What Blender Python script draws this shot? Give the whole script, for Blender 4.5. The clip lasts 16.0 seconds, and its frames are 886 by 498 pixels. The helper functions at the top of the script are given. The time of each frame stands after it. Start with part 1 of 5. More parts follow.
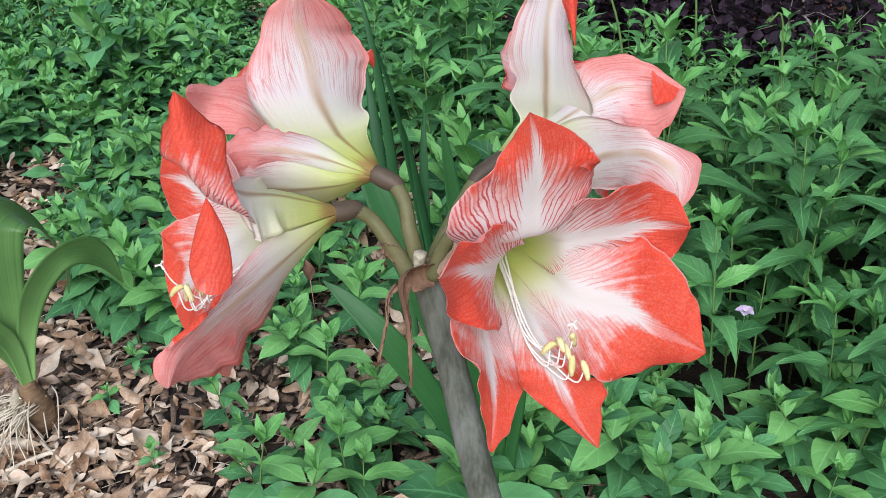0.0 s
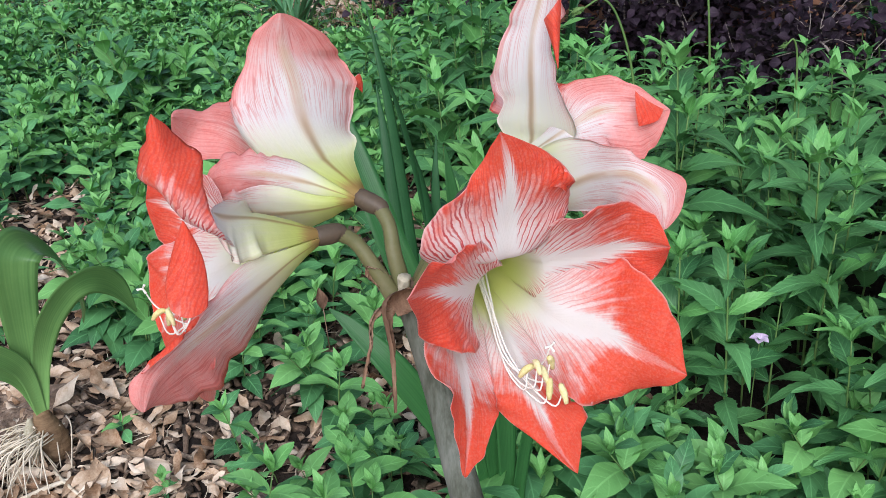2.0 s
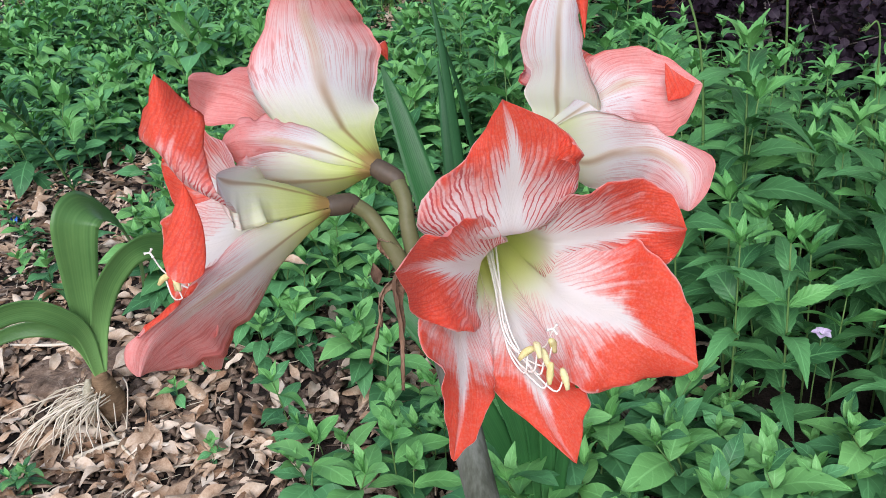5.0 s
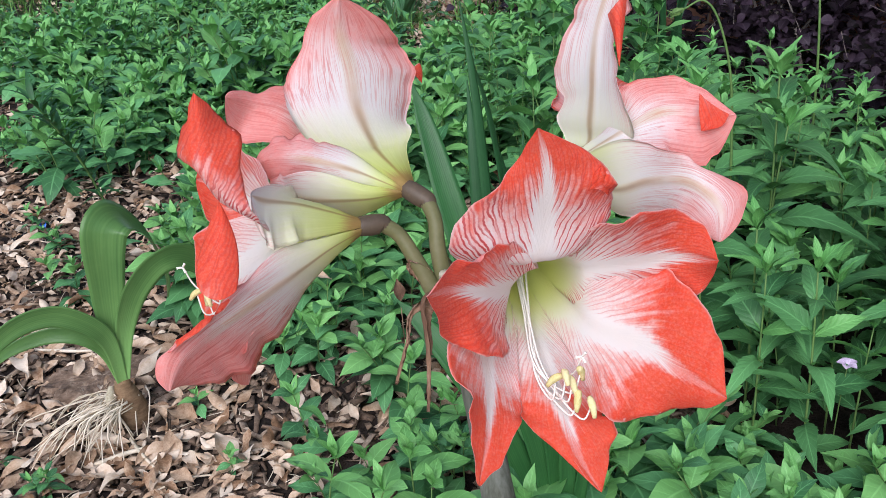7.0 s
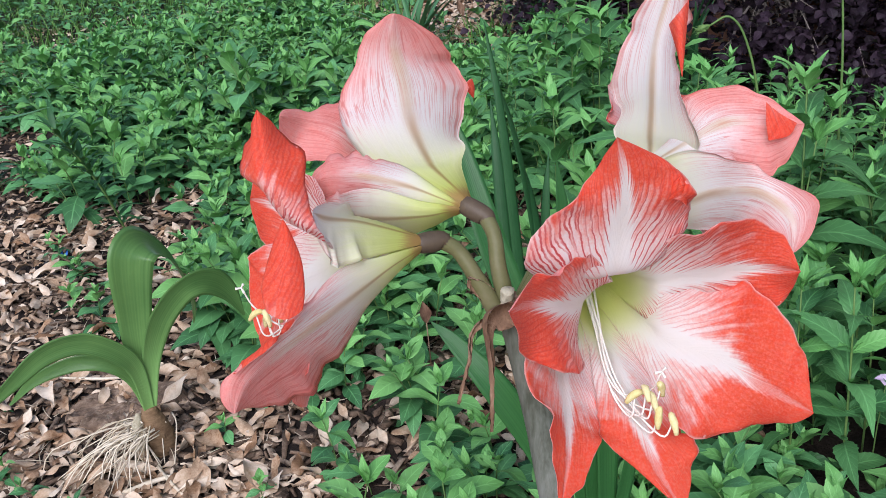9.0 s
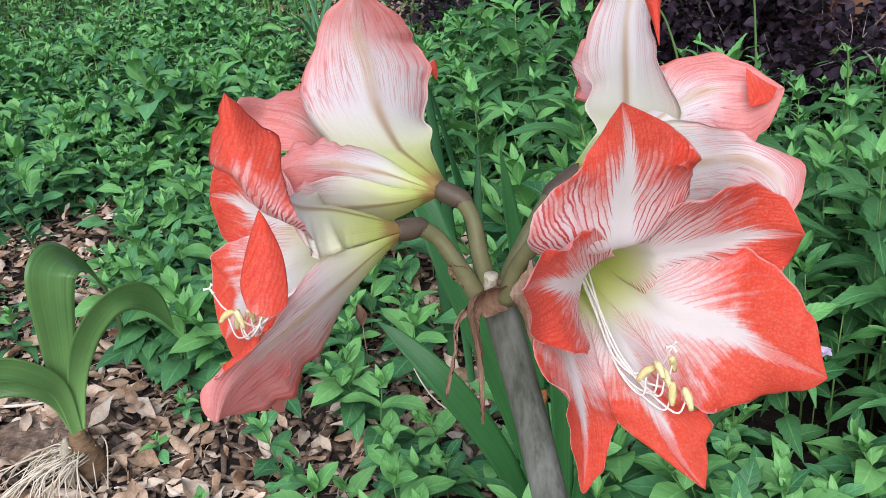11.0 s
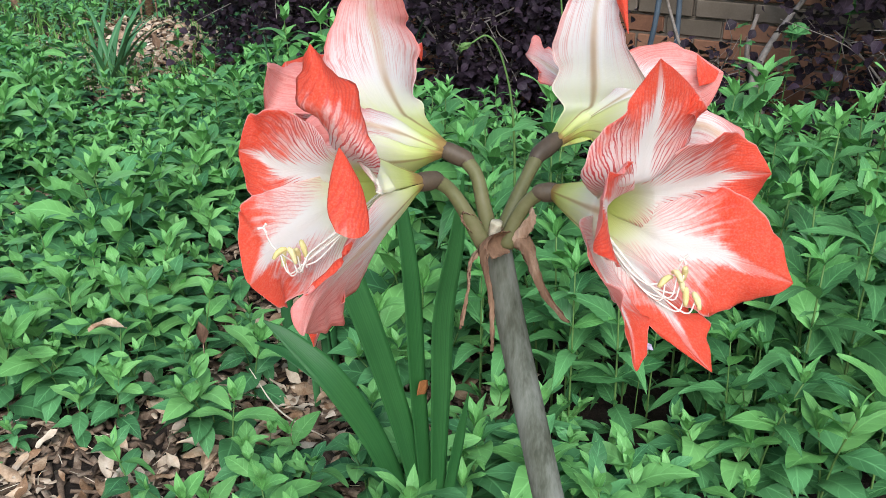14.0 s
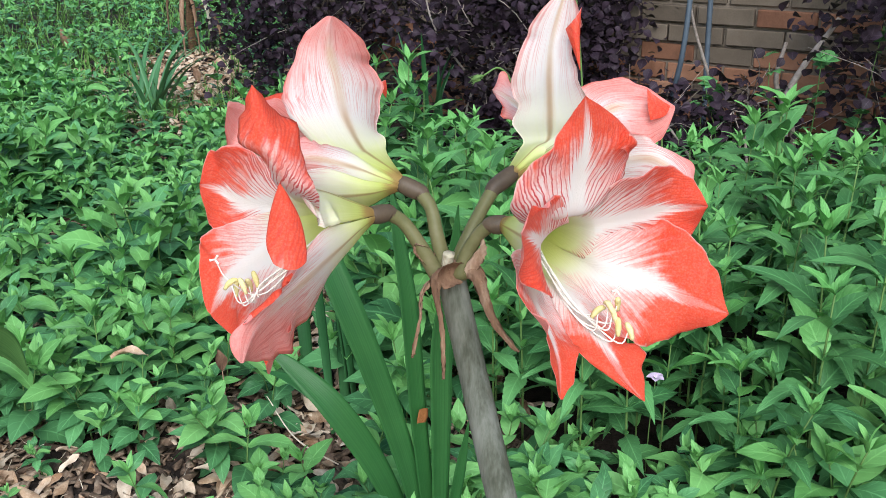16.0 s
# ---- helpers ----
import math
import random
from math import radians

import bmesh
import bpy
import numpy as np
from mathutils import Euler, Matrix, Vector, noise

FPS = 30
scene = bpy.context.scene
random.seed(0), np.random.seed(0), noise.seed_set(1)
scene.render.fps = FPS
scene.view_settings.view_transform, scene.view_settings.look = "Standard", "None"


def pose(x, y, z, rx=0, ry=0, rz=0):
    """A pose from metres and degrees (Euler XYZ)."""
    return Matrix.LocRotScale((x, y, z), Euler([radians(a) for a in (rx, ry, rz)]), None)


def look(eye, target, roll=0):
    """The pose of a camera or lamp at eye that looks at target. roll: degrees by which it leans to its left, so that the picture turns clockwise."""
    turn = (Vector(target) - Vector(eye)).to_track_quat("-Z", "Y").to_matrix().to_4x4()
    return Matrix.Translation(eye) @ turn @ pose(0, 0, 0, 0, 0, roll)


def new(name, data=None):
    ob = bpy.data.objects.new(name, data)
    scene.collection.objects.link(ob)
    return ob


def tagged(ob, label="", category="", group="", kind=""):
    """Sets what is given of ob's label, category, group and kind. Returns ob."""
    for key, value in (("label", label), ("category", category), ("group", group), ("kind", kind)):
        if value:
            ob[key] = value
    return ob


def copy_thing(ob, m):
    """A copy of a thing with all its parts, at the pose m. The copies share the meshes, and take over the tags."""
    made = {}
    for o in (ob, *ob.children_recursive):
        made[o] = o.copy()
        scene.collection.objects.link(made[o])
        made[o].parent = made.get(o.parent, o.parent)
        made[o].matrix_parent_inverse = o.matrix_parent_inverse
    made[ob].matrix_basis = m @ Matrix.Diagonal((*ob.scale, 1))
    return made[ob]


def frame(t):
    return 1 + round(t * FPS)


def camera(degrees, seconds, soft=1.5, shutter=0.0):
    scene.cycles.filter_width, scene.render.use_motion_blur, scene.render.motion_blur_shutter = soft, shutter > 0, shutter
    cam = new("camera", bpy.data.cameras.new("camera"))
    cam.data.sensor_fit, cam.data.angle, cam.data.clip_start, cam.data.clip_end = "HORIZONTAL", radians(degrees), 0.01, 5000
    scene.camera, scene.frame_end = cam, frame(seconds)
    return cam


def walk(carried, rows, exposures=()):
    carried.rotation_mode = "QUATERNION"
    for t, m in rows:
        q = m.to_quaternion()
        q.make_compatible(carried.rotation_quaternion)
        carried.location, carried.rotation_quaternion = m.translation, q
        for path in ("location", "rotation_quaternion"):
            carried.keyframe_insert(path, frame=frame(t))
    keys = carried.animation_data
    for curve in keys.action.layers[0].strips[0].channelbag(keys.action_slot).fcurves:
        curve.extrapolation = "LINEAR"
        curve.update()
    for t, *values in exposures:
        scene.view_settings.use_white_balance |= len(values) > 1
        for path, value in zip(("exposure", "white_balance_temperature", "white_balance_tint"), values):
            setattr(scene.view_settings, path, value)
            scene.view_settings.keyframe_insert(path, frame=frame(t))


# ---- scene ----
# camera and its way
cam = camera(51.1, 16.0, 0.8)
walk(cam, [
    (0, look((-0.0343, -0.4626, 0.9613), (0.1454, 1.2775, -0.0081), -4.01)),
    (0.5, look((-0.0495, -0.4699, 0.9609), (0.1263, 1.2804, 0.0093), -4.38)),
    (1, look((-0.0500, -0.4719, 0.9610), (0.1173, 1.2889, 0.0274), -4.69)),
    (1.5, look((-0.0221, -0.4671, 0.9557), (0.1337, 1.3022, 0.0361), -4.83)),
    (2, look((-0.0114, -0.4641, 0.9541), (0.1219, 1.3133, 0.0469), -4.99)),
    (2.5, look((-0.0294, -0.4562, 0.9495), (0.0920, 1.3257, 0.0495), -4.84)),
    (3, look((-0.0321, -0.4627, 0.9500), (0.0798, 1.3230, 0.0561), -4.77)),
    (3.5, look((-0.0334, -0.4612, 0.9465), (0.0659, 1.3217, 0.0457), -4.82)),
    (3.7, look((-0.0284, -0.4639, 0.9461), (0.0597, 1.3185, 0.0430), -4.93)),
    (5.8, look((0.0351, -0.4445, 0.9342), (-0.0455, 1.3175, -0.0087), -5.28)),
    (6, look((0.0310, -0.4444, 0.9331), (-0.0535, 1.3188, -0.0070), -5.24)),
    (6.5, look((0.0248, -0.4471, 0.9413), (-0.0589, 1.3278, 0.0234), -4.72)),
    (7, look((0.0177, -0.4518, 0.9452), (-0.0559, 1.3334, 0.0465), -4.29)),
    (7.5, look((0.0067, -0.4519, 0.9469), (-0.0558, 1.3437, 0.0683), -4.13)),
    (8, look((-0.0097, -0.4462, 0.9415), (-0.0801, 1.3555, 0.0761), -4.50)),
    (8.5, look((-0.0128, -0.4472, 0.9438), (-0.0963, 1.3590, 0.0890), -5.02)),
    (9, look((-0.0098, -0.4459, 0.9400), (-0.1035, 1.3615, 0.0889), -5.44)),
    (9.5, look((-0.0023, -0.4407, 0.9363), (-0.0881, 1.3665, 0.0838), -5.72)),
    (9.7, look((-0.0027, -0.4399, 0.9366), (-0.0790, 1.3669, 0.0824), -5.83)),
    (11.8, look((-0.1081, -0.4139, 0.9132), (0.1209, 1.3764, 0.0515), -5.18)),
    (12, look((-0.1269, -0.4105, 0.9102), (0.1374, 1.3787, 0.0565), -4.77)),
    (12.5, look((-0.1508, -0.4057, 0.9032), (0.2283, 1.3711, 0.0668), -3.45)),
    (13, look((-0.1680, -0.4307, 0.9075), (0.3125, 1.3270, 0.0831), -2.20)),
    (13.5, look((-0.1883, -0.4569, 0.9016), (0.3619, 1.2866, 0.0908), -0.97)),
    (14, look((-0.1981, -0.4822, 0.9101), (0.3972, 1.2545, 0.1167), 0.20)),
    (14.5, look((-0.1939, -0.5084, 0.9180), (0.4091, 1.2340, 0.1430), 0.57)),
    (15, look((-0.1816, -0.5178, 0.9177), (0.4011, 1.2398, 0.1620), 0.36)),
    (15.5, look((-0.1588, -0.5193, 0.9180), (0.3917, 1.2541, 0.1753), -0.26)),
    (16, look((-0.1487, -0.5132, 0.9176), (0.3597, 1.2756, 0.1816), -0.97)),
], exposures=[(0, 0.15, 6250, 14), (3.5, 0.15, 6200, 15), (9.7, 0.12, 6200, 18), (12, 0.14, 6250, 14), (14, 0.34, 6350, 9), (16, 0.40, 6350, 9)])

# overcast daylight
SUN_EL, SUN_AZ = 40.0, 192.0
world = bpy.data.worlds.new("world")
scene.world = world
world.use_nodes = True
wn, wl = world.node_tree.nodes, world.node_tree.links
sky = wn.new("ShaderNodeTexSky")
sky.sky_type = "NISHITA"
sky.sun_disc = False
sky.sun_elevation, sky.sun_rotation = radians(SUN_EL), radians(SUN_AZ)
sky.air_density, sky.dust_density = 1.0, 1.0
wl.new(sky.outputs[0], wn["Background"].inputs[0])
wn["Background"].inputs[1].default_value = 0.11
sun = new("sun", bpy.data.lights.new("sun", "SUN"))
sun.data.energy, sun.data.angle, sun.data.color = 3.4, radians(55), (1.0, 0.985, 0.985)
az, el = radians(SUN_AZ), radians(SUN_EL)
sun.matrix_world = look((math.sin(az) * math.cos(el) * 9, math.cos(az) * math.cos(el) * 9, math.sin(el) * 9), (0, 0, 0))


# ---- materials ----
class Shader:
    """A node material built by short calls."""

    def __init__(self, name, rough=0.6, spec=0.4):
        self.m = bpy.data.materials.new(name)
        self.m.use_nodes = True
        self.n, self.l = self.m.node_tree.nodes, self.m.node_tree.links
        self.b = self.n["Principled BSDF"]
        self.b.inputs["Roughness"].default_value = rough
        self.b.inputs["Specular IOR Level"].default_value = spec

    def put(self, sock, value):
        if isinstance(value, (int, float)):
            sock.default_value = value
        elif isinstance(value, tuple):
            sock.default_value = (*value, 1.0) if len(value) == 3 and len(sock.default_value) == 4 else value
        else:
            self.l.new(value, sock)

    def math(self, op, a, b=0.0, c=0.0, clamp=False):
        k = self.n.new("ShaderNodeMath")
        k.operation, k.use_clamp = op, clamp
        for s, v in zip(k.inputs, (a, b, c)):
            self.put(s, v)
        return k.outputs[0]

    def step(self, x, lo, hi):
        k = self.n.new("ShaderNodeMapRange")
        k.interpolation_type = "SMOOTHSTEP"
        self.put(k.inputs["Value"], x)
        self.put(k.inputs["From Min"], lo)
        self.put(k.inputs["From Max"], hi)
        return k.outputs[0]

    def mix(self, f, a, b, kind="MIX"):
        k = self.n.new("ShaderNodeMix")
        k.data_type, k.blend_type = "RGBA", kind
        self.put(k.inputs[0], f)
        self.put(k.inputs[6], a)
        self.put(k.inputs[7], b)
        return k.outputs[2]

    def coord(self, kind="Object"):
        return self.n.new("ShaderNodeTexCoord").outputs[kind]

    def where(self):
        return self.n.new("ShaderNodeNewGeometry").outputs["Position"]

    def island(self):
        return self.n.new("ShaderNodeNewGeometry").outputs["Random Per Island"]

    def chance(self):
        return self.n.new("ShaderNodeObjectInfo").outputs["Random"]

    def split(self, v):
        k = self.n.new("ShaderNodeSeparateXYZ")
        self.put(k.inputs[0], v)
        return k.outputs[0], k.outputs[1], k.outputs[2]

    def join(self, x, y, z=0.0):
        k = self.n.new("ShaderNodeCombineXYZ")
        for s, v in zip(k.inputs, (x, y, z)):
            self.put(s, v)
        return k.outputs[0]

    def noise(self, v, scale, detail=3.0, rough=0.55):
        k = self.n.new("ShaderNodeTexNoise")
        self.put(k.inputs["Vector"], v)
        k.inputs["Scale"].default_value, k.inputs["Detail"].default_value = scale, detail
        k.inputs["Roughness"].default_value = rough
        return k.outputs[0]

    def cells(self, v, scale):
        k = self.n.new("ShaderNodeTexVoronoi")
        self.put(k.inputs["Vector"], v)
        k.inputs["Scale"].default_value = scale
        return k

    def ramp(self, f, *stops):
        k = self.n.new("ShaderNodeValToRGB")
        self.put(k.inputs[0], f)
        e = k.color_ramp.elements
        while len(e) < len(stops):
            e.new(0.5)
        for s, (p, c) in zip(e, stops):
            s.position, s.color = p, (*c, 1.0)
        return k.outputs[0]

    def bump(self, h, strength=0.3, dist=0.002):
        k = self.n.new("ShaderNodeBump")
        k.inputs["Strength"].default_value, k.inputs["Distance"].default_value = strength, dist
        self.put(k.inputs["Height"], h)
        self.l.new(k.outputs[0], self.b.inputs["Normal"])

    def done(self, colour, thin=0.0, thin_colour=None):
        """thin: the share of light that passes through a leaf or petal."""
        self.put(self.b.inputs["Base Color"], colour)
        if thin:
            t, s = self.n.new("ShaderNodeBsdfTranslucent"), self.n.new("ShaderNodeMixShader")
            self.put(t.inputs[0], colour if thin_colour is None else thin_colour)
            s.inputs[0].default_value = thin
            self.l.new(self.b.outputs[0], s.inputs[1])
            self.l.new(t.outputs[0], s.inputs[2])
            self.l.new(s.outputs[0], self.n["Material Output"].inputs[0])
        return self.m


def fibres(s, across, along, seed, width):
    """Irregular lines that run along a petal, join and part."""
    n = s.noise(s.join(across, along, seed), 1.0, 1.0, 0.4)
    return s.math("SUBTRACT", 1.0, s.step(s.math("ABSOLUTE", s.math("SUBTRACT", n, 0.5)), width * 0.35, width))


def petal_inner(name="petal_inner", comb_size=1.0, veined=1.0, stripe=0.36):
    """comb_size: how far the red is combed into the white; veined: how plain the veins are; stripe: width of the white."""
    s = Shader(name, 0.5, 0.16)
    x, v, _ = s.split(s.coord("UV"))
    c = s.math("MULTIPLY_ADD", x, 2.0, -1.0)
    u = s.math("ABSOLUTE", c)
    pos = s.where()
    seed = s.math("ADD", s.math("MULTIPLY", s.chance(), 40.0), s.math("MULTIPLY", s.step(x, 0.499, 0.501), 7.0))
    fine = s.noise(pos, 900.0, 2.0)
    blot = s.noise(pos, 110.0, 3.0)
    across = s.math("SUBTRACT", s.math("MULTIPLY", v, 17.0), s.math("MULTIPLY", s.math("POWER", u, 0.6), 8.5))
    along = s.math("MULTIPLY", u, 2.4)
    comb = s.math("SUBTRACT", s.noise(s.join(s.math("MULTIPLY", across, 1.9), along, seed), 1.0, 2.0), 0.5)
    # the white stripe narrows to the tip, with a combed border
    w = s.math("MULTIPLY", s.math("POWER", s.math("SUBTRACT", 1.04, v, clamp=True), 0.85), stripe)
    out = s.math("SUBTRACT", s.math("MULTIPLY_ADD", comb, 0.42 * comb_size, u), w)
    out = s.math("MULTIPLY_ADD", s.math("SUBTRACT", s.noise(pos, 420.0, 3.0), 0.5), 0.16 * (1.2 - comb_size), out)
    flush = s.step(out, -0.04, 0.13)
    front = s.math("ADD", s.math("MULTIPLY_ADD", u, 0.12, v), s.math("ADD", s.math("MULTIPLY", comb, 0.34), s.math("MULTIPLY_ADD", blot, 0.3, -0.15)))
    tipward = s.step(front, 0.68, 0.90)
    end = s.step(s.math("MULTIPLY_ADD", comb, 0.2, v), 0.84, 0.97)
    base = s.math("MULTIPLY", s.math("MAXIMUM", flush, s.math("MULTIPLY", end, 0.75)), tipward)
    # crisp veins that leave the stripe, bend outward and fork
    sway = s.math("MULTIPLY_ADD", s.noise(s.join(s.math("MULTIPLY", c, 2.6), s.math("MULTIPLY", v, 4.5), seed), 1.0, 2.0), 2.0, s.math("MULTIPLY", s.noise(pos, 240.0, 2.0), 0.5))
    run = s.math("ADD", s.math("MULTIPLY", across, 1.35), sway)
    saw = s.math("ABSOLUTE", s.math("SUBTRACT", s.math("FRACT", run), 0.5))
    half = s.math("ABSOLUTE", s.math("SUBTRACT", s.math("FRACT", s.math("MULTIPLY_ADD", run, 1.0, s.math("MULTIPLY_ADD", s.step(u, 0.35, 0.85), 0.5, 0.0))), 0.5))
    broken = s.step(s.noise(s.join(run, s.math("MULTIPLY", u, 3.0), seed), 1.0, 2.0), 0.36, 0.50)
    vein = s.math("SUBTRACT", 1.0, s.step(saw, 0.07, 0.15))
    fork = s.math("MULTIPLY", s.math("SUBTRACT", 1.0, s.step(half, 0.06, 0.14)), s.math("MULTIPLY", s.step(u, 0.36, 0.5), broken))
    vein = s.math("MAXIMUM", s.math("MULTIPLY", vein, s.math("MULTIPLY_ADD", broken, 0.5, 0.5)), fork)
    vein = s.math("MULTIPLY", vein, s.math("MULTIPLY", s.step(s.math("MULTIPLY_ADD", u, 0.22, v), 0.54, 0.66), s.step(out, -0.03, 0.05)))
    edge = s.math("MULTIPLY", s.step(u, 0.965, 1.0), s.step(blot, 0.35, 0.55))
    red = s.mix(s.noise(pos, 230.0, 4.0), (0.84, 0.045, 0.012), (0.94, 0.155, 0.065))
    white = s.mix(s.step(v, 0.26, 0.56), (0.74, 0.80, 0.26), (0.90, 0.89, 0.87))
    # a pink haze of dots where red thins out
    haze = s.math("MULTIPLY", s.math("MULTIPLY", flush, s.step(front, 0.48, 0.74)), s.math("MULTIPLY_ADD", fine, 0.9, -0.12), clamp=True)
    col = s.mix(haze, white, (0.90, 0.34, 0.27))
    col = s.mix(s.math("MULTIPLY", base, s.math("MULTIPLY_ADD", fine, 0.45, 0.72), clamp=True), col, red)
    col = s.mix(s.math("MULTIPLY", vein, s.math("MULTIPLY_ADD", base, -0.62 * veined, 0.94 * veined)), col, (0.60, 0.022, 0.030))
    col = s.mix(s.math("MULTIPLY", edge, 0.7), col, (0.92, 0.74, 0.70))
    s.bump(s.math("ADD", s.math("MULTIPLY", comb, 0.9), s.math("MULTIPLY", s.noise(pos, 380.0, 4.0), 0.7)), 0.4, 0.0012)
    return s.done(col, 0.52, s.mix(0.25, col, (0.97, 0.93, 0.86)))


def petal_outer():
    s = Shader("petal_outer", 0.5, 0.16)
    x, v, _ = s.split(s.coord("UV"))
    c = s.math("MULTIPLY_ADD", x, 2.0, -1.0)
    u = s.math("ABSOLUTE", c)
    pos = s.where()
    seed = s.math("MULTIPLY", s.chance(), 40.0)
    n1, fine = s.noise(pos, 45.0, 3.0), s.noise(pos, 700.0, 2.0)
    across = s.math("MULTIPLY", c, s.math("MULTIPLY_ADD", v, -4.0, 19.0))
    along = s.math("MULTIPLY", v, 2.0)
    comb = s.math("SUBTRACT", s.noise(s.join(across, along, seed), 1.0, 2.0), 0.5)
    line = s.math("MAXIMUM", fibres(s, across, along, seed, 0.035), s.math("MULTIPLY", fibres(s, s.math("MULTIPLY", across, 2.1), s.math("MULTIPLY", along, 1.4), seed, 0.05), 0.6))
    line = s.math("MULTIPLY", line, s.step(s.math("ADD", s.math("MULTIPLY_ADD", u, 0.22, v), s.math("MULTIPLY", comb, 0.3)), 0.50, 0.74))
    pale = s.ramp(s.math("MULTIPLY_ADD", comb, 0.10, v), (0.05, (0.40, 0.26, 0.09)), (0.10, (0.60, 0.68, 0.19)), (0.22, (0.80, 0.87, 0.42)), (0.36, (0.88, 0.89, 0.74)), (0.50, (0.89, 0.88, 0.86)))
    reach = s.math("ADD", s.math("MULTIPLY_ADD", u, 0.26, v), s.math("ADD", s.math("MULTIPLY_ADD", n1, 0.4, -0.24), s.math("MULTIPLY", comb, 0.25)))
    blush = s.math("MULTIPLY", s.step(reach, 0.68, 1.10), s.math("MULTIPLY_ADD", fine, 0.5, 0.52))
    rim = s.math("MULTIPLY", s.step(s.math("MULTIPLY_ADD", comb, 0.35, u), 0.72, 1.0), s.math("MULTIPLY", s.step(v, 0.42, 0.72), 0.92))
    pink = s.mix(s.noise(pos, 300.0, 3.0), (0.90, 0.17, 0.14), (0.95, 0.46, 0.41))
    col = s.mix(s.math("MAXIMUM", blush, rim), pale, pink)
    col = s.mix(s.math("MULTIPLY", line, 0.62), col, (0.66, 0.10, 0.08))
    # tan midrib, brown towards the neck
    body = s.math("SUBTRACT", 1.0, s.step(s.math("MULTIPLY_ADD", comb, 0.12, u), 0.02, 0.20))
    rib = s.math("MULTIPLY", body, s.math("MULTIPLY", s.step(v, 0.3, 0.5), s.math("SUBTRACT", 1.0, s.step(v, 0.78, 0.98))))
    col = s.mix(s.math("MULTIPLY", rib, s.math("MULTIPLY_ADD", n1, 0.9, 0.10), clamp=True), col, (0.66, 0.42, 0.20))
    low = s.math("MULTIPLY", s.math("SUBTRACT", 1.0, s.step(u, 0.0, 0.12)), s.math("SUBTRACT", 1.0, s.step(v, 0.3, 0.66)))
    col = s.mix(s.math("MULTIPLY", low, 0.75), col, (0.34, 0.17, 0.05))
    s.bump(s.math("ADD", s.math("MULTIPLY", comb, 0.5), s.math("MULTIPLY", s.noise(pos, 380.0, 4.0), 0.7)), 0.35, 0.0010)
    return s.done(col, 0.44, s.mix(0.55, col, (0.99, 0.96, 0.92)))


def leaf_paint(name, low, high, rough=0.42, thin=0.07, veins=5.0, spec=0.24):
    s = Shader(name, rough, spec)
    x, v, _ = s.split(s.coord("UV"))
    u = s.math("ABSOLUTE", s.math("MULTIPLY_ADD", x, 2.0, -1.0))
    pick = s.math("FRACT", s.math("ADD", s.chance(), s.island()))
    pos = s.where()
    tone = s.math("ADD", s.math("MULTIPLY", pick, 0.62), s.math("ADD", s.math("MULTIPLY", s.noise(pos, 40.0, 3.0), 0.3), s.math("MULTIPLY_ADD", s.noise(pos, 3.0, 1.0), 0.8, -0.34)))
    col = s.mix(s.math("MULTIPLY", tone, 1.0, clamp=True), low, high)
    mid = s.math("SUBTRACT", 1.0, s.step(u, 0.02, 0.10))
    side = s.math("ABSOLUTE", s.math("SUBTRACT", s.math("FRACT", s.math("MULTIPLY", s.math("SUBTRACT", v, s.math("MULTIPLY", u, 0.22)), veins)), 0.5))
    rib = s.math("SUBTRACT", 1.0, s.step(side, 0.0, 0.09))
    col = s.mix(s.math("MULTIPLY", s.math("MAXIMUM", mid, s.math("MULTIPLY", rib, 0.5)), 0.4), col, tuple(min(1.0, 1.5 * c + 0.03) for c in high))
    col = s.mix(s.math("MULTIPLY", s.step(s.noise(pos, 210.0, 3.0), 0.66, 0.8), 0.35), col, (0.16, 0.13, 0.05))
    s.bump(s.math("ADD", s.math("MULTIPLY", side, 0.8), s.math("MULTIPLY", s.noise(pos, 300.0, 2.0), 0.5)), 0.5, 0.0015)
    return s.done(col, thin, s.mix(0.5, col, (0.20, 0.36, 0.03)))


def blade_paint(name, low, high, rough=0.36):
    s = Shader(name, rough, 0.32)
    x, v, _ = s.split(s.coord("UV"))
    pos = s.where()
    saw = s.math("ABSOLUTE", s.math("SUBTRACT", s.math("FRACT", s.math("MULTIPLY", x, 13.0)), 0.5))
    streak = s.noise(s.join(s.math("MULTIPLY", x, 16.0), s.math("MULTIPLY", v, 1.6), s.math("MULTIPLY", s.chance(), 30.0)), 1.0, 3.0)
    tone = s.math("ADD", s.math("MULTIPLY", s.noise(pos, 14.0, 3.0), 0.55), s.math("ADD", s.math("MULTIPLY", streak, 0.75), s.math("MULTIPLY_ADD", saw, 0.3, -0.24)))
    col = s.mix(s.math("MULTIPLY", tone, 1.0, clamp=True), low, high)
    col = s.mix(s.math("MULTIPLY", s.math("SUBTRACT", 1.0, s.step(v, 0.0, 0.3)), 0.6), col, tuple(min(1.0, c * 1.9 + 0.02) for c in high))
    s.bump(s.math("ADD", s.math("MULTIPLY", saw, 0.35), s.math("MULTIPLY", s.noise(pos, 260.0, 2.0), 0.4)), 0.4, 0.0012)
    return s.done(col, 0.15, s.mix(0.5, col, (0.2, 0.36, 0.03)))


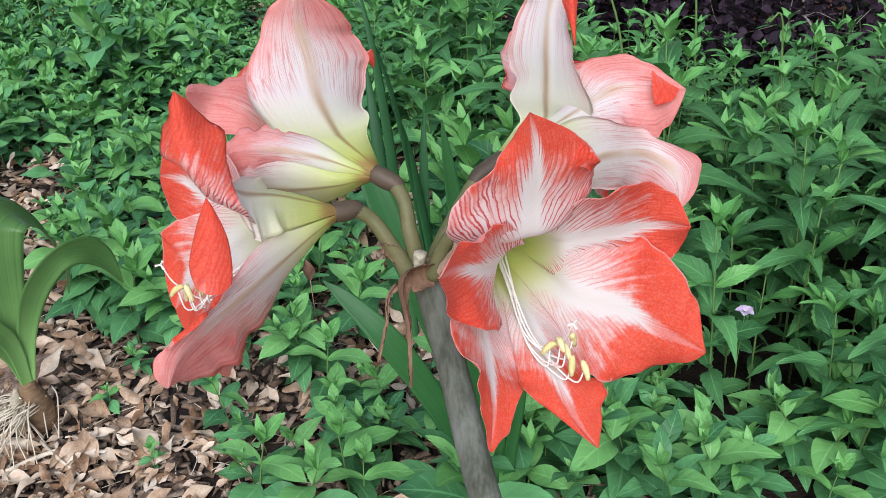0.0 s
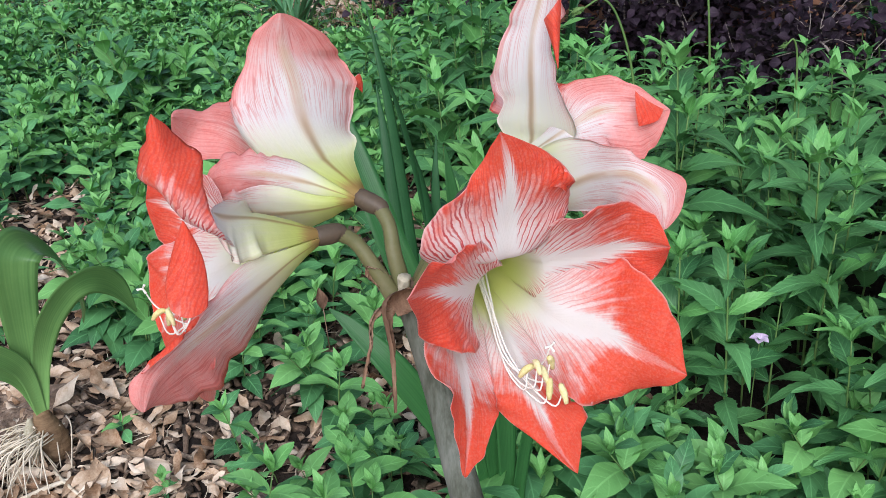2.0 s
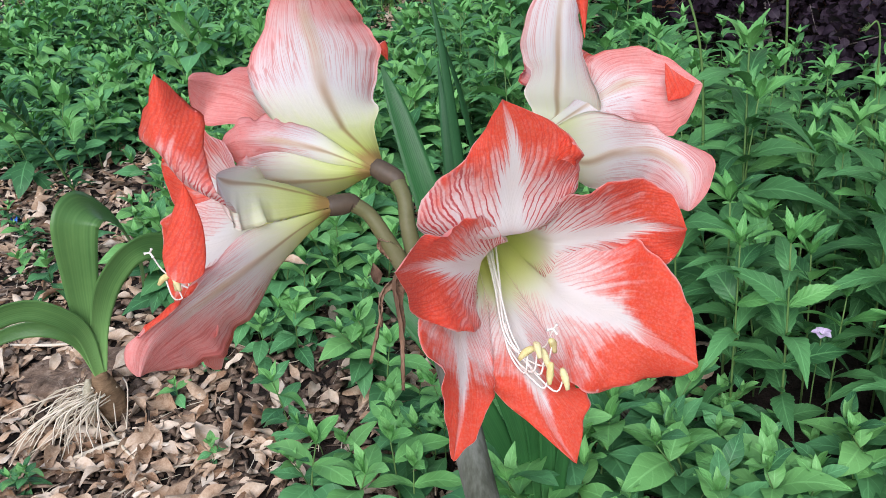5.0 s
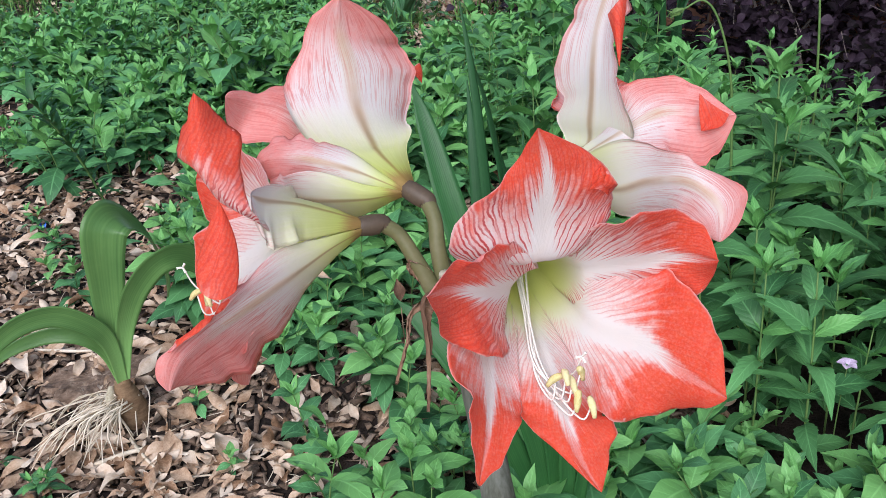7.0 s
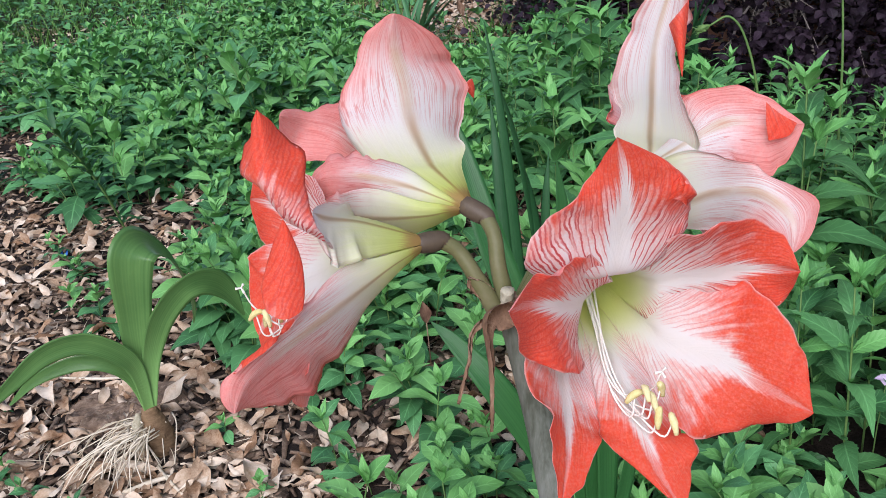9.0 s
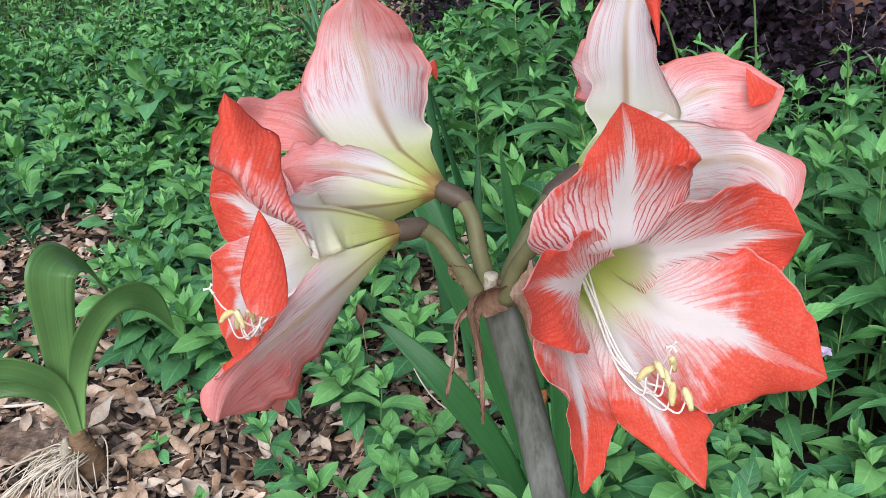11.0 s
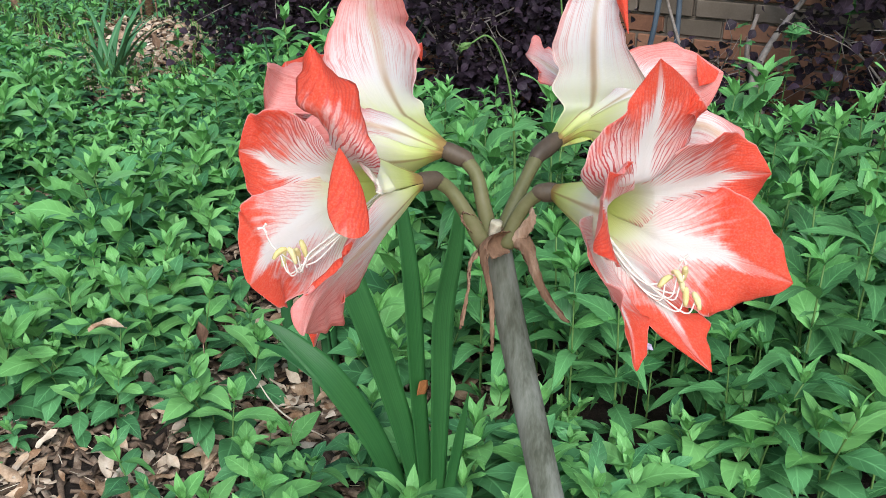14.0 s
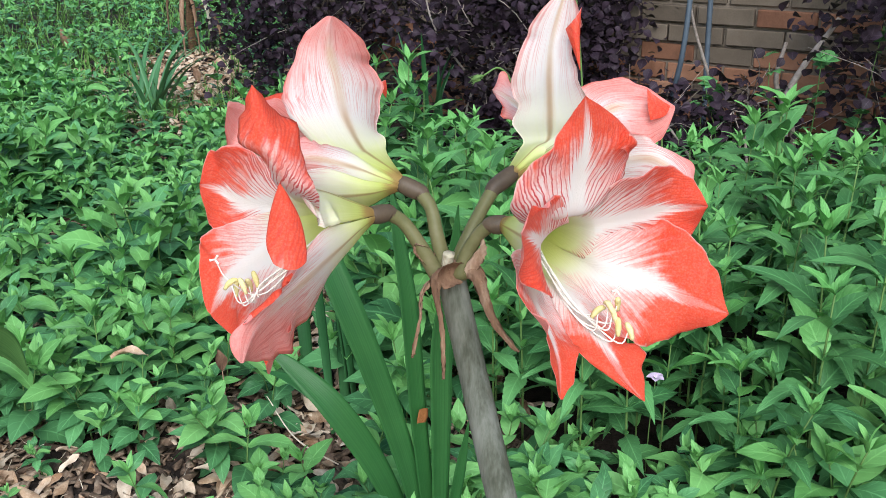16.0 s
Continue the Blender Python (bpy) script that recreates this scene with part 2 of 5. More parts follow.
def mottled(name, stops, scale, rough=0.8, fine=300.0, strength=0.5, dist=0.003, spec=0.3, metal=0.0, squash=(1, 1, 1)):
    s = Shader(name, rough, spec)
    s.b.inputs["Metallic"].default_value = metal
    k = s.n.new("ShaderNodeMapping")
    k.inputs["Scale"].default_value = squash
    s.put(k.inputs["Vector"], s.where())
    pos = k.outputs[0]
    a, b = s.noise(pos, scale, 5.0, 0.62), s.noise(pos, fine, 3.0)
    pick = s.math("FRACT", s.math("ADD", s.chance(), s.island()))
    f = s.math("ADD", s.math("MULTIPLY", a, 0.75), s.math("ADD", s.math("MULTIPLY", b, 0.2), s.math("MULTIPLY_ADD", pick, 0.3, -0.15)), clamp=True)
    col = s.ramp(f, *stops)
    s.bump(s.math("ADD", a, s.math("MULTIPLY", b, 0.5)), strength, dist)
    return s.done(col)


MAT = dict(
    petal_in=petal_inner(), petal_low=petal_inner("petal_low", 0.3, 0.4, 0.44), petal_out=petal_outer(),
    cover=leaf_paint("cover_leaf", (0.016, 0.080, 0.032), (0.138, 0.385, 0.142)),
    cover_tip=leaf_paint("young_leaf", (0.11, 0.33, 0.085), (0.21, 0.48, 0.15)),
    weed=leaf_paint("weed_leaf", (0.018, 0.085, 0.030), (0.135, 0.37, 0.122), veins=8.0),
    weed_tip=leaf_paint("weed_young_leaf", (0.09, 0.30, 0.075), (0.18, 0.44, 0.13), veins=8.0),
    stem=mottled("green_stem", ((0.2, (0.07, 0.15, 0.04)), (0.8, (0.16, 0.28, 0.08))), 60.0, 0.6),
    strap=blade_paint("strap_leaf", (0.040, 0.125, 0.035), (0.17, 0.34, 0.10), 0.32),
    sword=blade_paint("sword_leaf", (0.014, 0.080, 0.024), (0.055, 0.20, 0.052)),
    iris=blade_paint("iris_blade", (0.012, 0.062, 0.022), (0.042, 0.155, 0.050), 0.5),
    scape=mottled("scape_skin", ((0.28, (0.025, 0.03, 0.02)), (0.42, (0.085, 0.095, 0.07)), (0.55, (0.17, 0.185, 0.155)), (0.78, (0.28, 0.295, 0.27))), 60.0, 0.62, 500.0, 0.35, 0.0008, squash=(1, 1, 0.22)),
    pedicel=mottled("pedicel_skin", ((0.2, (0.07, 0.08, 0.03)), (0.55, (0.14, 0.14, 0.06)), (0.85, (0.20, 0.18, 0.10))), 55.0, 0.5, 400.0, 0.2, 0.0006),
    ovary=mottled("ovary_skin", ((0.2, (0.05, 0.038, 0.028)), (0.6, (0.10, 0.075, 0.05)), (0.85, (0.16, 0.12, 0.08))), 70.0, 0.5, 400.0, 0.2, 0.0006),
    papery=mottled("dry_bract", ((0.2, (0.08, 0.04, 0.025)), (0.5, (0.24, 0.145, 0.09)), (0.8, (0.50, 0.37, 0.27))), 80.0, 0.85, 600.0, 0.8, 0.002, squash=(1, 1, 0.3)),
    cut=mottled("dry_cut_stub", ((0.3, (0.30, 0.27, 0.18)), (0.8, (0.66, 0.62, 0.48))), 200.0, 0.8),
    filament=mottled("filament", ((0.3, (0.82, 0.80, 0.72)), (0.8, (0.88, 0.86, 0.80))), 60.0, 0.45),
    anther=mottled("pollen", ((0.3, (0.66, 0.58, 0.24)), (0.8, (0.84, 0.79, 0.46))), 500.0, 0.9, 1500.0, 0.6, 0.001),
    soil=mottled("soil", ((0.3, (0.010, 0.007, 0.005)), (0.55, (0.042, 0.030, 0.023)), (0.8, (0.14, 0.10, 0.08))), 18.0, 0.95, 160.0, 1.0, 0.012),
    litter=mottled("dead_leaf", ((0.15, (0.05, 0.028, 0.016)), (0.30, (0.24, 0.135, 0.07)), (0.46, (0.50, 0.36, 0.24)), (0.70, (0.78, 0.68, 0.54))), 22.0, 0.7, 300.0, 0.4, 0.002),
    bark=mottled("bark_chip", ((0.2, (0.035, 0.023, 0.015)), (0.48, (0.21, 0.145, 0.10)), (0.8, (0.58, 0.47, 0.35))), 60.0, 0.9, 400.0, 0.8, 0.004),
    # pale ground added out of view to bounce light up under the petals
    mulch=mottled("pale_bounce_ground", ((0.25, (0.10, 0.065, 0.04)), (0.5, (0.36, 0.26, 0.17)), (0.8, (0.66, 0.56, 0.43))), 30.0, 0.9, 200.0, 1.0, 0.01),
    bulb=mottled("bulb_scale", ((0.25, (0.035, 0.02, 0.012)), (0.5, (0.14, 0.08, 0.04)), (0.8, (0.34, 0.23, 0.13))), 26.0, 0.8, 300.0, 0.8, 0.004, squash=(1, 1, 5)),
    flag=blade_paint("flag_blade", (0.045, 0.16, 0.065), (0.13, 0.33, 0.14)),
    straw=mottled("straw", ((0.2, (0.52, 0.43, 0.29)), (0.8, (0.86, 0.79, 0.65))), 50.0, 0.7),
    shrub=leaf_paint("purple_leaf", (0.012, 0.008, 0.013), (0.046, 0.028, 0.044), 0.55, 0.05, spec=0.22),
    twig=mottled("twig", ((0.2, (0.14, 0.11, 0.09)), (0.8, (0.46, 0.41, 0.37))), 60.0, 0.85),
    brick=mottled("brick", ((0.2, (0.12, 0.055, 0.033)), (0.45, (0.23, 0.11, 0.065)), (0.7, (0.32, 0.165, 0.10)), (0.9, (0.37, 0.25, 0.19))), 7.0, 0.9, 180.0, 0.6, 0.003),
    dun=mottled("dun_brick", ((0.2, (0.07, 0.055, 0.041)), (0.5, (0.14, 0.112, 0.083)), (0.85, (0.235, 0.195, 0.155))), 7.0, 0.9, 180.0, 0.6, 0.003),
    mortar=mottled("mortar", ((0.2, (0.15, 0.12, 0.09)), (0.8, (0.26, 0.215, 0.17))), 25.0, 0.95, 300.0, 0.8, 0.004),
    pipe=mottled("pipe_coat", ((0.2, (0.055, 0.075, 0.10)), (0.8, (0.11, 0.145, 0.18))), 30.0, 0.45, 300.0, 0.2, 0.001),
    lilac=mottled("lilac_petal", ((0.2, (0.55, 0.42, 0.62)), (0.8, (0.74, 0.64, 0.80))), 80.0, 0.6),
    blue=mottled("blue_foil", ((0.2, (0.015, 0.10, 0.42)), (0.8, (0.05, 0.25, 0.70))), 90.0, 0.3),
    black=mottled("black_scrap", ((0.2, (0.012, 0.012, 0.014)), (0.8, (0.04, 0.04, 0.045))), 90.0, 0.5),
    rust=mottled("rust_spot", ((0.2, (0.20, 0.07, 0.02)), (0.8, (0.36, 0.15, 0.05))), 200.0, 0.9),
    grass=leaf_paint("grass_blade", (0.06, 0.17, 0.03), (0.15, 0.31, 0.07)),
)


# ---- mesh helpers ----
def mesh_of(name, verts, faces, mats, uvs=None, slots=None, smooth=True):
    """A mesh from arrays; uvs: one pair for each vertex; slots: one material number for each face."""
    me = bpy.data.meshes.new(name)
    me.from_pydata([tuple(map(float, v)) for v in verts], [], [tuple(map(int, f)) for f in faces])
    for m in mats:
        me.materials.append(MAT[m])
    if uvs is not None:
        layer = me.uv_layers.new(name="UVMap")
        loops = np.empty(len(me.loops), dtype=np.int32)
        me.loops.foreach_get("vertex_index", loops)
        layer.data.foreach_set("uv", np.asarray(uvs, dtype=np.float32)[loops].ravel())
    if slots is not None:
        me.polygons.foreach_set("material_index", np.asarray(slots, dtype=np.int32))
    me.polygons.foreach_set("use_smooth", np.full(len(me.polygons), smooth))
    me.update()
    return me


def part(name, me, parent, label="", m=None):
    ob = new(name, me)
    ob.parent = parent
    if m is not None:
        ob.matrix_local = m
    return tagged(ob, label)


def thing(name, label, category, at=(0, 0, 0), group="", kind=""):
    ob = new(name)
    ob.location = at
    return tagged(ob, label, category, group, kind)


def spline(points, n):
    """Points along a smooth curve through the given ones."""
    p = np.asarray(points, float)
    k = len(p)
    d = np.gradient(p, axis=0) if k > 2 else np.repeat(p[1:] - p[:1], 2, axis=0)
    s = np.linspace(0, k - 1, n)
    i = np.minimum(s.astype(int), k - 2)
    f = (s - i)[:, None]
    return ((2 * f**3 - 3 * f**2 + 1) * p[i] + (f**3 - 2 * f**2 + f) * d[i] + (-2 * f**3 + 3 * f**2) * p[i + 1] + (f**3 - f**2) * d[i + 1])


def frames_along(c):
    t = np.gradient(c, axis=0)
    t /= np.linalg.norm(t, axis=1)[:, None] + 1e-12
    ref = np.array([0.0, 0.0, 1.0]) if abs(t[0][2]) < 0.9 else np.array([1.0, 0.0, 0.0])
    a = []
    for k in t:
        ref = ref - k * (ref @ k)
        ref /= np.linalg.norm(ref)
        a.append(ref.copy())
    a = np.array(a)
    return t, a, np.cross(t, a)


def tube(points, radii, n=16, sides=8, dents=0.0, rng=None):
    """Vertices and faces of a round bar along a curve, closed at both ends."""
    c = spline(points, n)
    r = np.interp(np.linspace(0, 1, n), np.linspace(0, 1, len(radii)), radii)
    _, a, b = frames_along(c)
    ang = np.arange(sides) * 2 * np.pi / sides
    v = []
    for i in range(n):
        rr = np.full(sides, r[i])
        if dents:
            rr = rr * (1 + dents * (rng.random(sides) - 0.5))
        v.append(c[i] + rr[:, None] * (np.cos(ang)[:, None] * a[i] + np.sin(ang)[:, None] * b[i]))
    v = np.concatenate(v + [c[:1], c[-1:]])
    f = [(i * sides + j, i * sides + (j + 1) % sides, (i + 1) * sides + (j + 1) % sides, (i + 1) * sides + j) for i in range(n - 1) for j in range(sides)]
    e = n * sides
    f += [(e, (j + 1) % sides, j) for j in range(sides)]
    f += [(e + 1, (n - 1) * sides + j, (n - 1) * sides + (j + 1) % sides) for j in range(sides)]
    return v, f


def ribbon(points, widths, side=None, fold=0.15, n=18, across=6, twist=0.0, thick=0.0008):
    """A strap-shaped leaf with a channel and thickness: vertices, faces, uvs. side: the direction across it at the base."""
    c = spline(points, n)
    w = spline([(k, 0, 0) for k in widths], n)[:, 0]
    t, _, _ = frames_along(c)
    ref = np.array(side if side is not None else (1.0, 0.0, 0.0), float)
    v, uv, sides = [], [], []
    for k in t:
        ref = ref - k * (ref @ k)
        ref /= np.linalg.norm(ref)
        sides.append(ref)
    for sheet in (0, 1):
        for i in range(n):
            s = sides[i]
            nn = np.cross(s, t[i])
            a = twist * i / (n - 1)
            s, nn = s * math.cos(a) + nn * math.sin(a), nn * math.cos(a) - s * math.sin(a)
            for j in range(across + 1):
                x = 2 * j / across - 1
                edge = thick * (1 - 0.8 * x * x) * (0.5 - sheet)
                v.append(c[i] + s * (x * w[i]) + nn * (fold * w[i] * (x * x - 0.3) + edge))
                uv.append((x * 0.5 + 0.5, i / (n - 1)))
    k, m = across + 1, n * (across + 1)
    f = []
    for i in range(n - 1):
        for j in range(across):
            q = (i * k + j, i * k + j + 1, (i + 1) * k + j + 1, (i + 1) * k + j)
            f.append(q)
            f.append(tuple(m + z for z in reversed(q)))
        f.append((i * k, (i + 1) * k, m + (i + 1) * k, m + i * k))
        f.append((i * k + across, m + i * k + across, m + (i + 1) * k + across, (i + 1) * k + across))
    return np.array(v), f, np.array(uv)


def leaf_data(length, width, widest=0.42, fold=0.25, droop=0.25, teeth=0.0, wave=0.0, point=1.0, seed=0, n=8, cols=4):
    """A leaf along +y from the origin, its face up: vertices, faces, uvs."""
    rng = np.random.default_rng(seed)
    v, uv = [], []
    xs = np.linspace(-1, 1, cols + 1)
    phase, bend = rng.random() * 6, rng.normal(0, 0.05)
    for i in range(n + 1):
        s = i / n
        a = s / widest if s < widest else (1 - s) / (1 - widest)
        w = width / 2 * (math.sin(a * math.pi / 2) ** 0.8 if s < widest else 1 - (1 - a) ** (2.1 - 0.6 * point)) if 0 < i < n else width * 0.012
        if teeth and 1 < i < n:
            w *= 1 + teeth * (1 if i % 2 else -1)
        y = length * (s - 0.12 * droop * s * s)
        z0 = -droop * length * s * s * 0.55 + 0.06 * length * math.sin(s * math.pi)
        for x in xs:
            z = z0 + fold * w * abs(x) ** 1.6 + wave * width * math.sin(s * 9 + phase) * x * abs(x)
            v.append((w * x + bend * length * s * s, y, z))
            uv.append((x * 0.5 + 0.5, s))
    k = cols + 1
    f = [(i * k + j, i * k + j + 1, (i + 1) * k + j + 1, (i + 1) * k + j) for i in range(n) for j in range(cols)]
    return np.array(v), f, np.array(uv)


class Heap:
    """Many small pieces gathered into one mesh."""

    def __init__(self):
        self.v, self.f, self.uv, self.s, self.n = [], [], [], [], 0

    def add(self, v, f, uv=None, slot=0, m=None):
        v = np.asarray(v, float)
        if m is not None:
            m = np.asarray(m)
            v = v @ m[:3, :3].T + m[:3, 3]
        self.v.append(v)
        self.f += [tuple(self.n + k for k in q) for q in f]
        self.uv.append(np.zeros((len(v), 2)) if uv is None else uv)
        self.s += [slot] * len(f)
        self.n += len(v)

    def mesh(self, name, mats):
        return mesh_of(name, np.concatenate(self.v), self.f, mats, np.concatenate(self.uv), self.s)


def merged(*pieces):
    h = Heap()
    for p in pieces:
        h.add(*p)
    return np.concatenate(h.v), h.f


def height(x, y):
    """The lie of the bed: a gentle fall to the left, with humps."""
    base = -0.025 + 0.03 * max(-1.5, min(0.6, x))
    return base + 0.018 * noise.noise((x * 1.7, y * 1.7, 0.3)) + 0.007 * noise.noise((x * 7, y * 7, 3.1))


# ---- the flowering bulb plant ----
MM = 0.001
RF = dict(neck=(33, -13, 723), mouth=(59, -122, 730), tepals=[
    ('top', [(6, -96, 762), (14, -98, 783), (32, -90, 797)],
     [(46, -84, 751), (47, -86, 770), (49, -91, 795)],
     [(72, -74, 757), (78, -82, 775), (73, -86, 797)], (45, -95, 818)),
    ('upper_right', [(62, -74, 757), (83, -92, 777), (115, -82, 765)],
     [(70, -68, 738), (91, -76, 744), (110, -78, 746)],
     [(70, -66, 712), (92, -74, 712), (119, -80, 729)], (123, -91, 750)),
    ('lower_right', [(80, -70, 735), (105, -80, 740), (121, -100, 722)],
     [(70, -78, 712), (90, -91, 709), (106, -107, 703)],
     [(62, -98, 690), (75, -112, 682), (102, -108, 682)], (122, -122, 699)),
    ('bottom', [(66, -98, 690), (74, -110, 683), (72, -121, 675)],
     [(46, -90, 702), (53, -116, 687), (58, -128, 675)],
     [(26, -98, 697), (32, -112, 690), (47, -126, 678)], (66, -138, 664)),
    ('lower_left', [(34, -95, 702), (33, -115, 692), (25, -140, 690)],
     [(20, -92, 712), (20, -112, 704), (18, -134, 695)],
     [(8, -95, 738), (5, -124, 724), (10, -138, 705)], (13, -151, 682)),
    ('left', [(29, -80, 712), (25, -104, 714), (5, -122, 736)],
     [(33, -72, 732), (21, -98, 745), (6, -118, 758)],
     [(45, -80, 746), (31, -100, 769), (14, -114, 771)], (-3, -135, 765)),
])
LF = dict(slim=True, neck=(-45, 7, 731), mouth=(-128, -12, 738), tepals=[
    ('top', [(-84, -8, 746), (-105, -38, 770), (-113, -42, 788), (-119, -32, 804)],
     [(-80, -18, 750), (-97, -50, 770), (-104, -55, 789), (-109, -47, 804)],
     [(-78, -26, 744), (-86, -57, 768), (-90, -48, 788), (-98, -28, 803)], (-112, -28, 822)),
    ('front_upper', [(-60, 14, 739), (-74, 21, 741), (-88, 27, 748)],
     [(-60, -1, 744), (-75, -12, 754), (-88, -24, 762)],
     [(-61, -15, 737), (-73, -31, 742), (-83, -48, 749)], (-93, -30, 768)),
    ('front_lower', [(-63, -18, 737), (-82, -39, 742), (-98, -56, 732), (-114, -77, 722), (-138, -84, 709)],
     [(-61, -19, 730), (-77, -34, 725), (-96, -53, 720), (-113, -67, 714), (-127, -80, 706)],
     [(-60, -10, 720), (-77, -15, 704), (-92, -24, 683), (-106, -41, 674), (-124, -64, 682)], (-134, -86, 693)),
    ('bottom', [(-78, -22, 708), (-102, -44, 698), (-116, -46, 678)],
     [(-78, -2, 708), (-98, -10, 684), (-110, -14, 664)],
     [(-80, 15, 712), (-100, 10, 688), (-115, 0, 668)], (-117, -17, 647)),
    ('back_lower', [(-80, -6, 708), (-122, -24, 683), (-133, -16, 675)],
     [(-82, 20, 722), (-124, 18, 701), (-137, 20, 688)],
     [(-86, 30, 735), (-140, 36, 722), (-148, 34, 709)], (-146, 20, 674)),
    ('back_upper', [(-84, 28, 725), (-124, 32, 708), (-138, 40, 724)],
     [(-84, 24, 735), (-119, 42, 737), (-131, 48, 744)],
     [(-85, 18, 743), (-113, 36, 772), (-133, 46, 770)], (-143, 46, 749)),
])
LB = dict(slim=True, neck=(-19, 33, 740), mouth=(-80, 105, 775), tepals=[
    ('top', [(-62, 42, 760), (-75, 40, 772), (-86, 55, 787), (-86, 66, 799), (-73, 75, 825)],
     [(-36, 52, 756), (-40, 60, 759), (-48, 68, 778), (-51, 76, 801), (-54, 78, 822)],
     [(-21, 70, 752), (-18, 84, 757), (-21, 96, 763), (-16, 105, 790), (-23, 98, 812)], (-52, 76, 841)),
    ('upper_left', [(-72, 62, 748), (-92, 62, 762), (-122, 69, 763)],
     [(-72, 78, 752), (-92, 78, 775), (-110, 74, 784)],
     [(-68, 92, 762), (-85, 98, 788), (-110, 84, 788)], (-121, 59, 793)),
    ('front_left', [(-54, 42, 764), (-75, 44, 770), (-92, 44, 774)],
     [(-51, 32, 755), (-74, 31, 763), (-93, 36, 763)],
     [(-53, 34, 740), (-75, 36, 744), (-95, 40, 747)], (-106, 42, 757)),
    ('bottom', [(-45, 29, 747), (-69, 24, 758), (-92, 28, 756)],
     [(-43, 28, 738), (-68, 28, 739), (-93, 34, 741)],
     [(-42, 42, 724), (-67, 46, 716), (-89, 48, 725)], (-102, 48, 738)),
    ('back', [(-60, 70, 740), (-90, 95, 745), (-110, 120, 760)],
     [(-50, 75, 748), (-75, 110, 755), (-95, 135, 770)],
     [(-38, 80, 752), (-55, 120, 765), (-70, 145, 780)], (-95, 155, 775)),
])
RB = dict(neck=(54, 34, 739), mouth=(132, 72, 772), tepals=[
    ('top', [(73, 62, 753), (69, 74, 763), (74, 74, 775), (69, 76, 787), (74, 72, 814), (81, 70, 831)],
     [(84, 44, 757), (85, 44, 770), (87, 50, 783), (88, 54, 798), (90, 58, 816), (95, 60, 834)],
     [(97, 22, 762), (103, 8, 774), (99, 14, 786), (98, 30, 801), (100, 45, 823), (104, 48, 840)], (101, 60, 853)),
    ('right', [(97, 30, 776), (101, 36, 794), (132, 26, 795)],
     [(98, 18, 772), (119, 20, 781), (137, 15, 782)],
     [(105, 4, 768), (122, 2, 761), (144, 7, 757)], (155, 7, 782)),
    ('lower_right', [(94, 10, 771), (109, -4, 773), (131, -16, 767), (156, -22, 750)],
     [(93, 10, 743), (110, -2, 752), (127, -18, 757), (140, -28, 746)],
     [(95, 20, 725), (109, 6, 727), (118, -10, 729), (127, -26, 732)], (138, -38, 732)),
    ('left_back', [(81, 78, 756), (72, 90, 764), (73, 102, 768)],
     [(87, 96, 764), (80, 112, 771), (75, 121, 774)],
     [(95, 116, 775), (89, 131, 781), (86, 138, 784)], (75, 132, 774)),
    ('back', [(75, 85, 760), (95, 105, 770), (120, 108, 772)],
     [(85, 75, 758), (110, 90, 765), (132, 95, 768)],
     [(92, 65, 755), (118, 75, 758), (142, 78, 762)], (150, 95, 770)),
    ('bottom', [(95, 25, 724), (108, 30, 718), (121, 32, 711)],
     [(85, 45, 748), (110, 45, 745), (130, 45, 745)],
     [(82, 62, 750), (108, 72, 750), (130, 72, 752)], (150, 55, 748)),
])
ROLLED = [
    (RF, [(65, -86, 785), (68, -87, 792)], [(70, -89, 787), (71, -90, 794)], [(75, -86, 782), (76, -86, 789)], (72, -88, 797)),
    (LF, [(-113, -74, 740), (-115, -67, 748), (-112, -58, 758), (-108, -52, 767)], [(-104, -78, 737), (-105, -72, 746), (-104, -63, 758), (-103, -55, 768)], [(-96, -73, 739), (-95, -67, 746), (-96, -59, 757), (-100, -52, 767)], (-104, -48, 774)),
    (RB, [(94, 45, 829), (97, 38, 816)], [(98, 40, 836), (98, 35, 820)], [(104, 44, 842), (102, 40, 824)], (98, 29, 805)),
    (RB, [(136, 10, 794), (136, 8, 784)], [(143, 7, 788), (141, 6, 780)], [(151, 6, 783), (147, 5, 777)], (137, 5, 775)),
    (LB, [(-17, 106, 787), (-15, 107, 785)], [(-14, 106, 791), (-12, 107, 786)], [(-11, 108, 792), (-10, 110, 786)], (-11, 110, 779)),
]


# how far along its colouring a petal reaches, where it differs (and how soon it leaves the green)
FADE = {("LF", "front_upper"): 0.50, ("LF", "front_lower"): 1.2, ("LB", "upper_left"): 1.4, ("LB", "front_left"): 1.3, ("RB", "right"): 1.2, ("LF", "top"): 1.04, ("RB", "top"): (0.68, 0.55), ("LB", "top"): (1.04, 1.05), ("LB", "bottom"): 0.8, ("RB", "lower_right"): 0.98, ("RF", "lower_right"): 1.15, ("RF", "bottom"): 1.15, ("RF", "left"): 1.12, ("RF", "lower_left"): 1.1, ("RF", "upper_right"): 1.03}


LOWER = ("lower_right", "bottom", "lower_left", "back_lower")


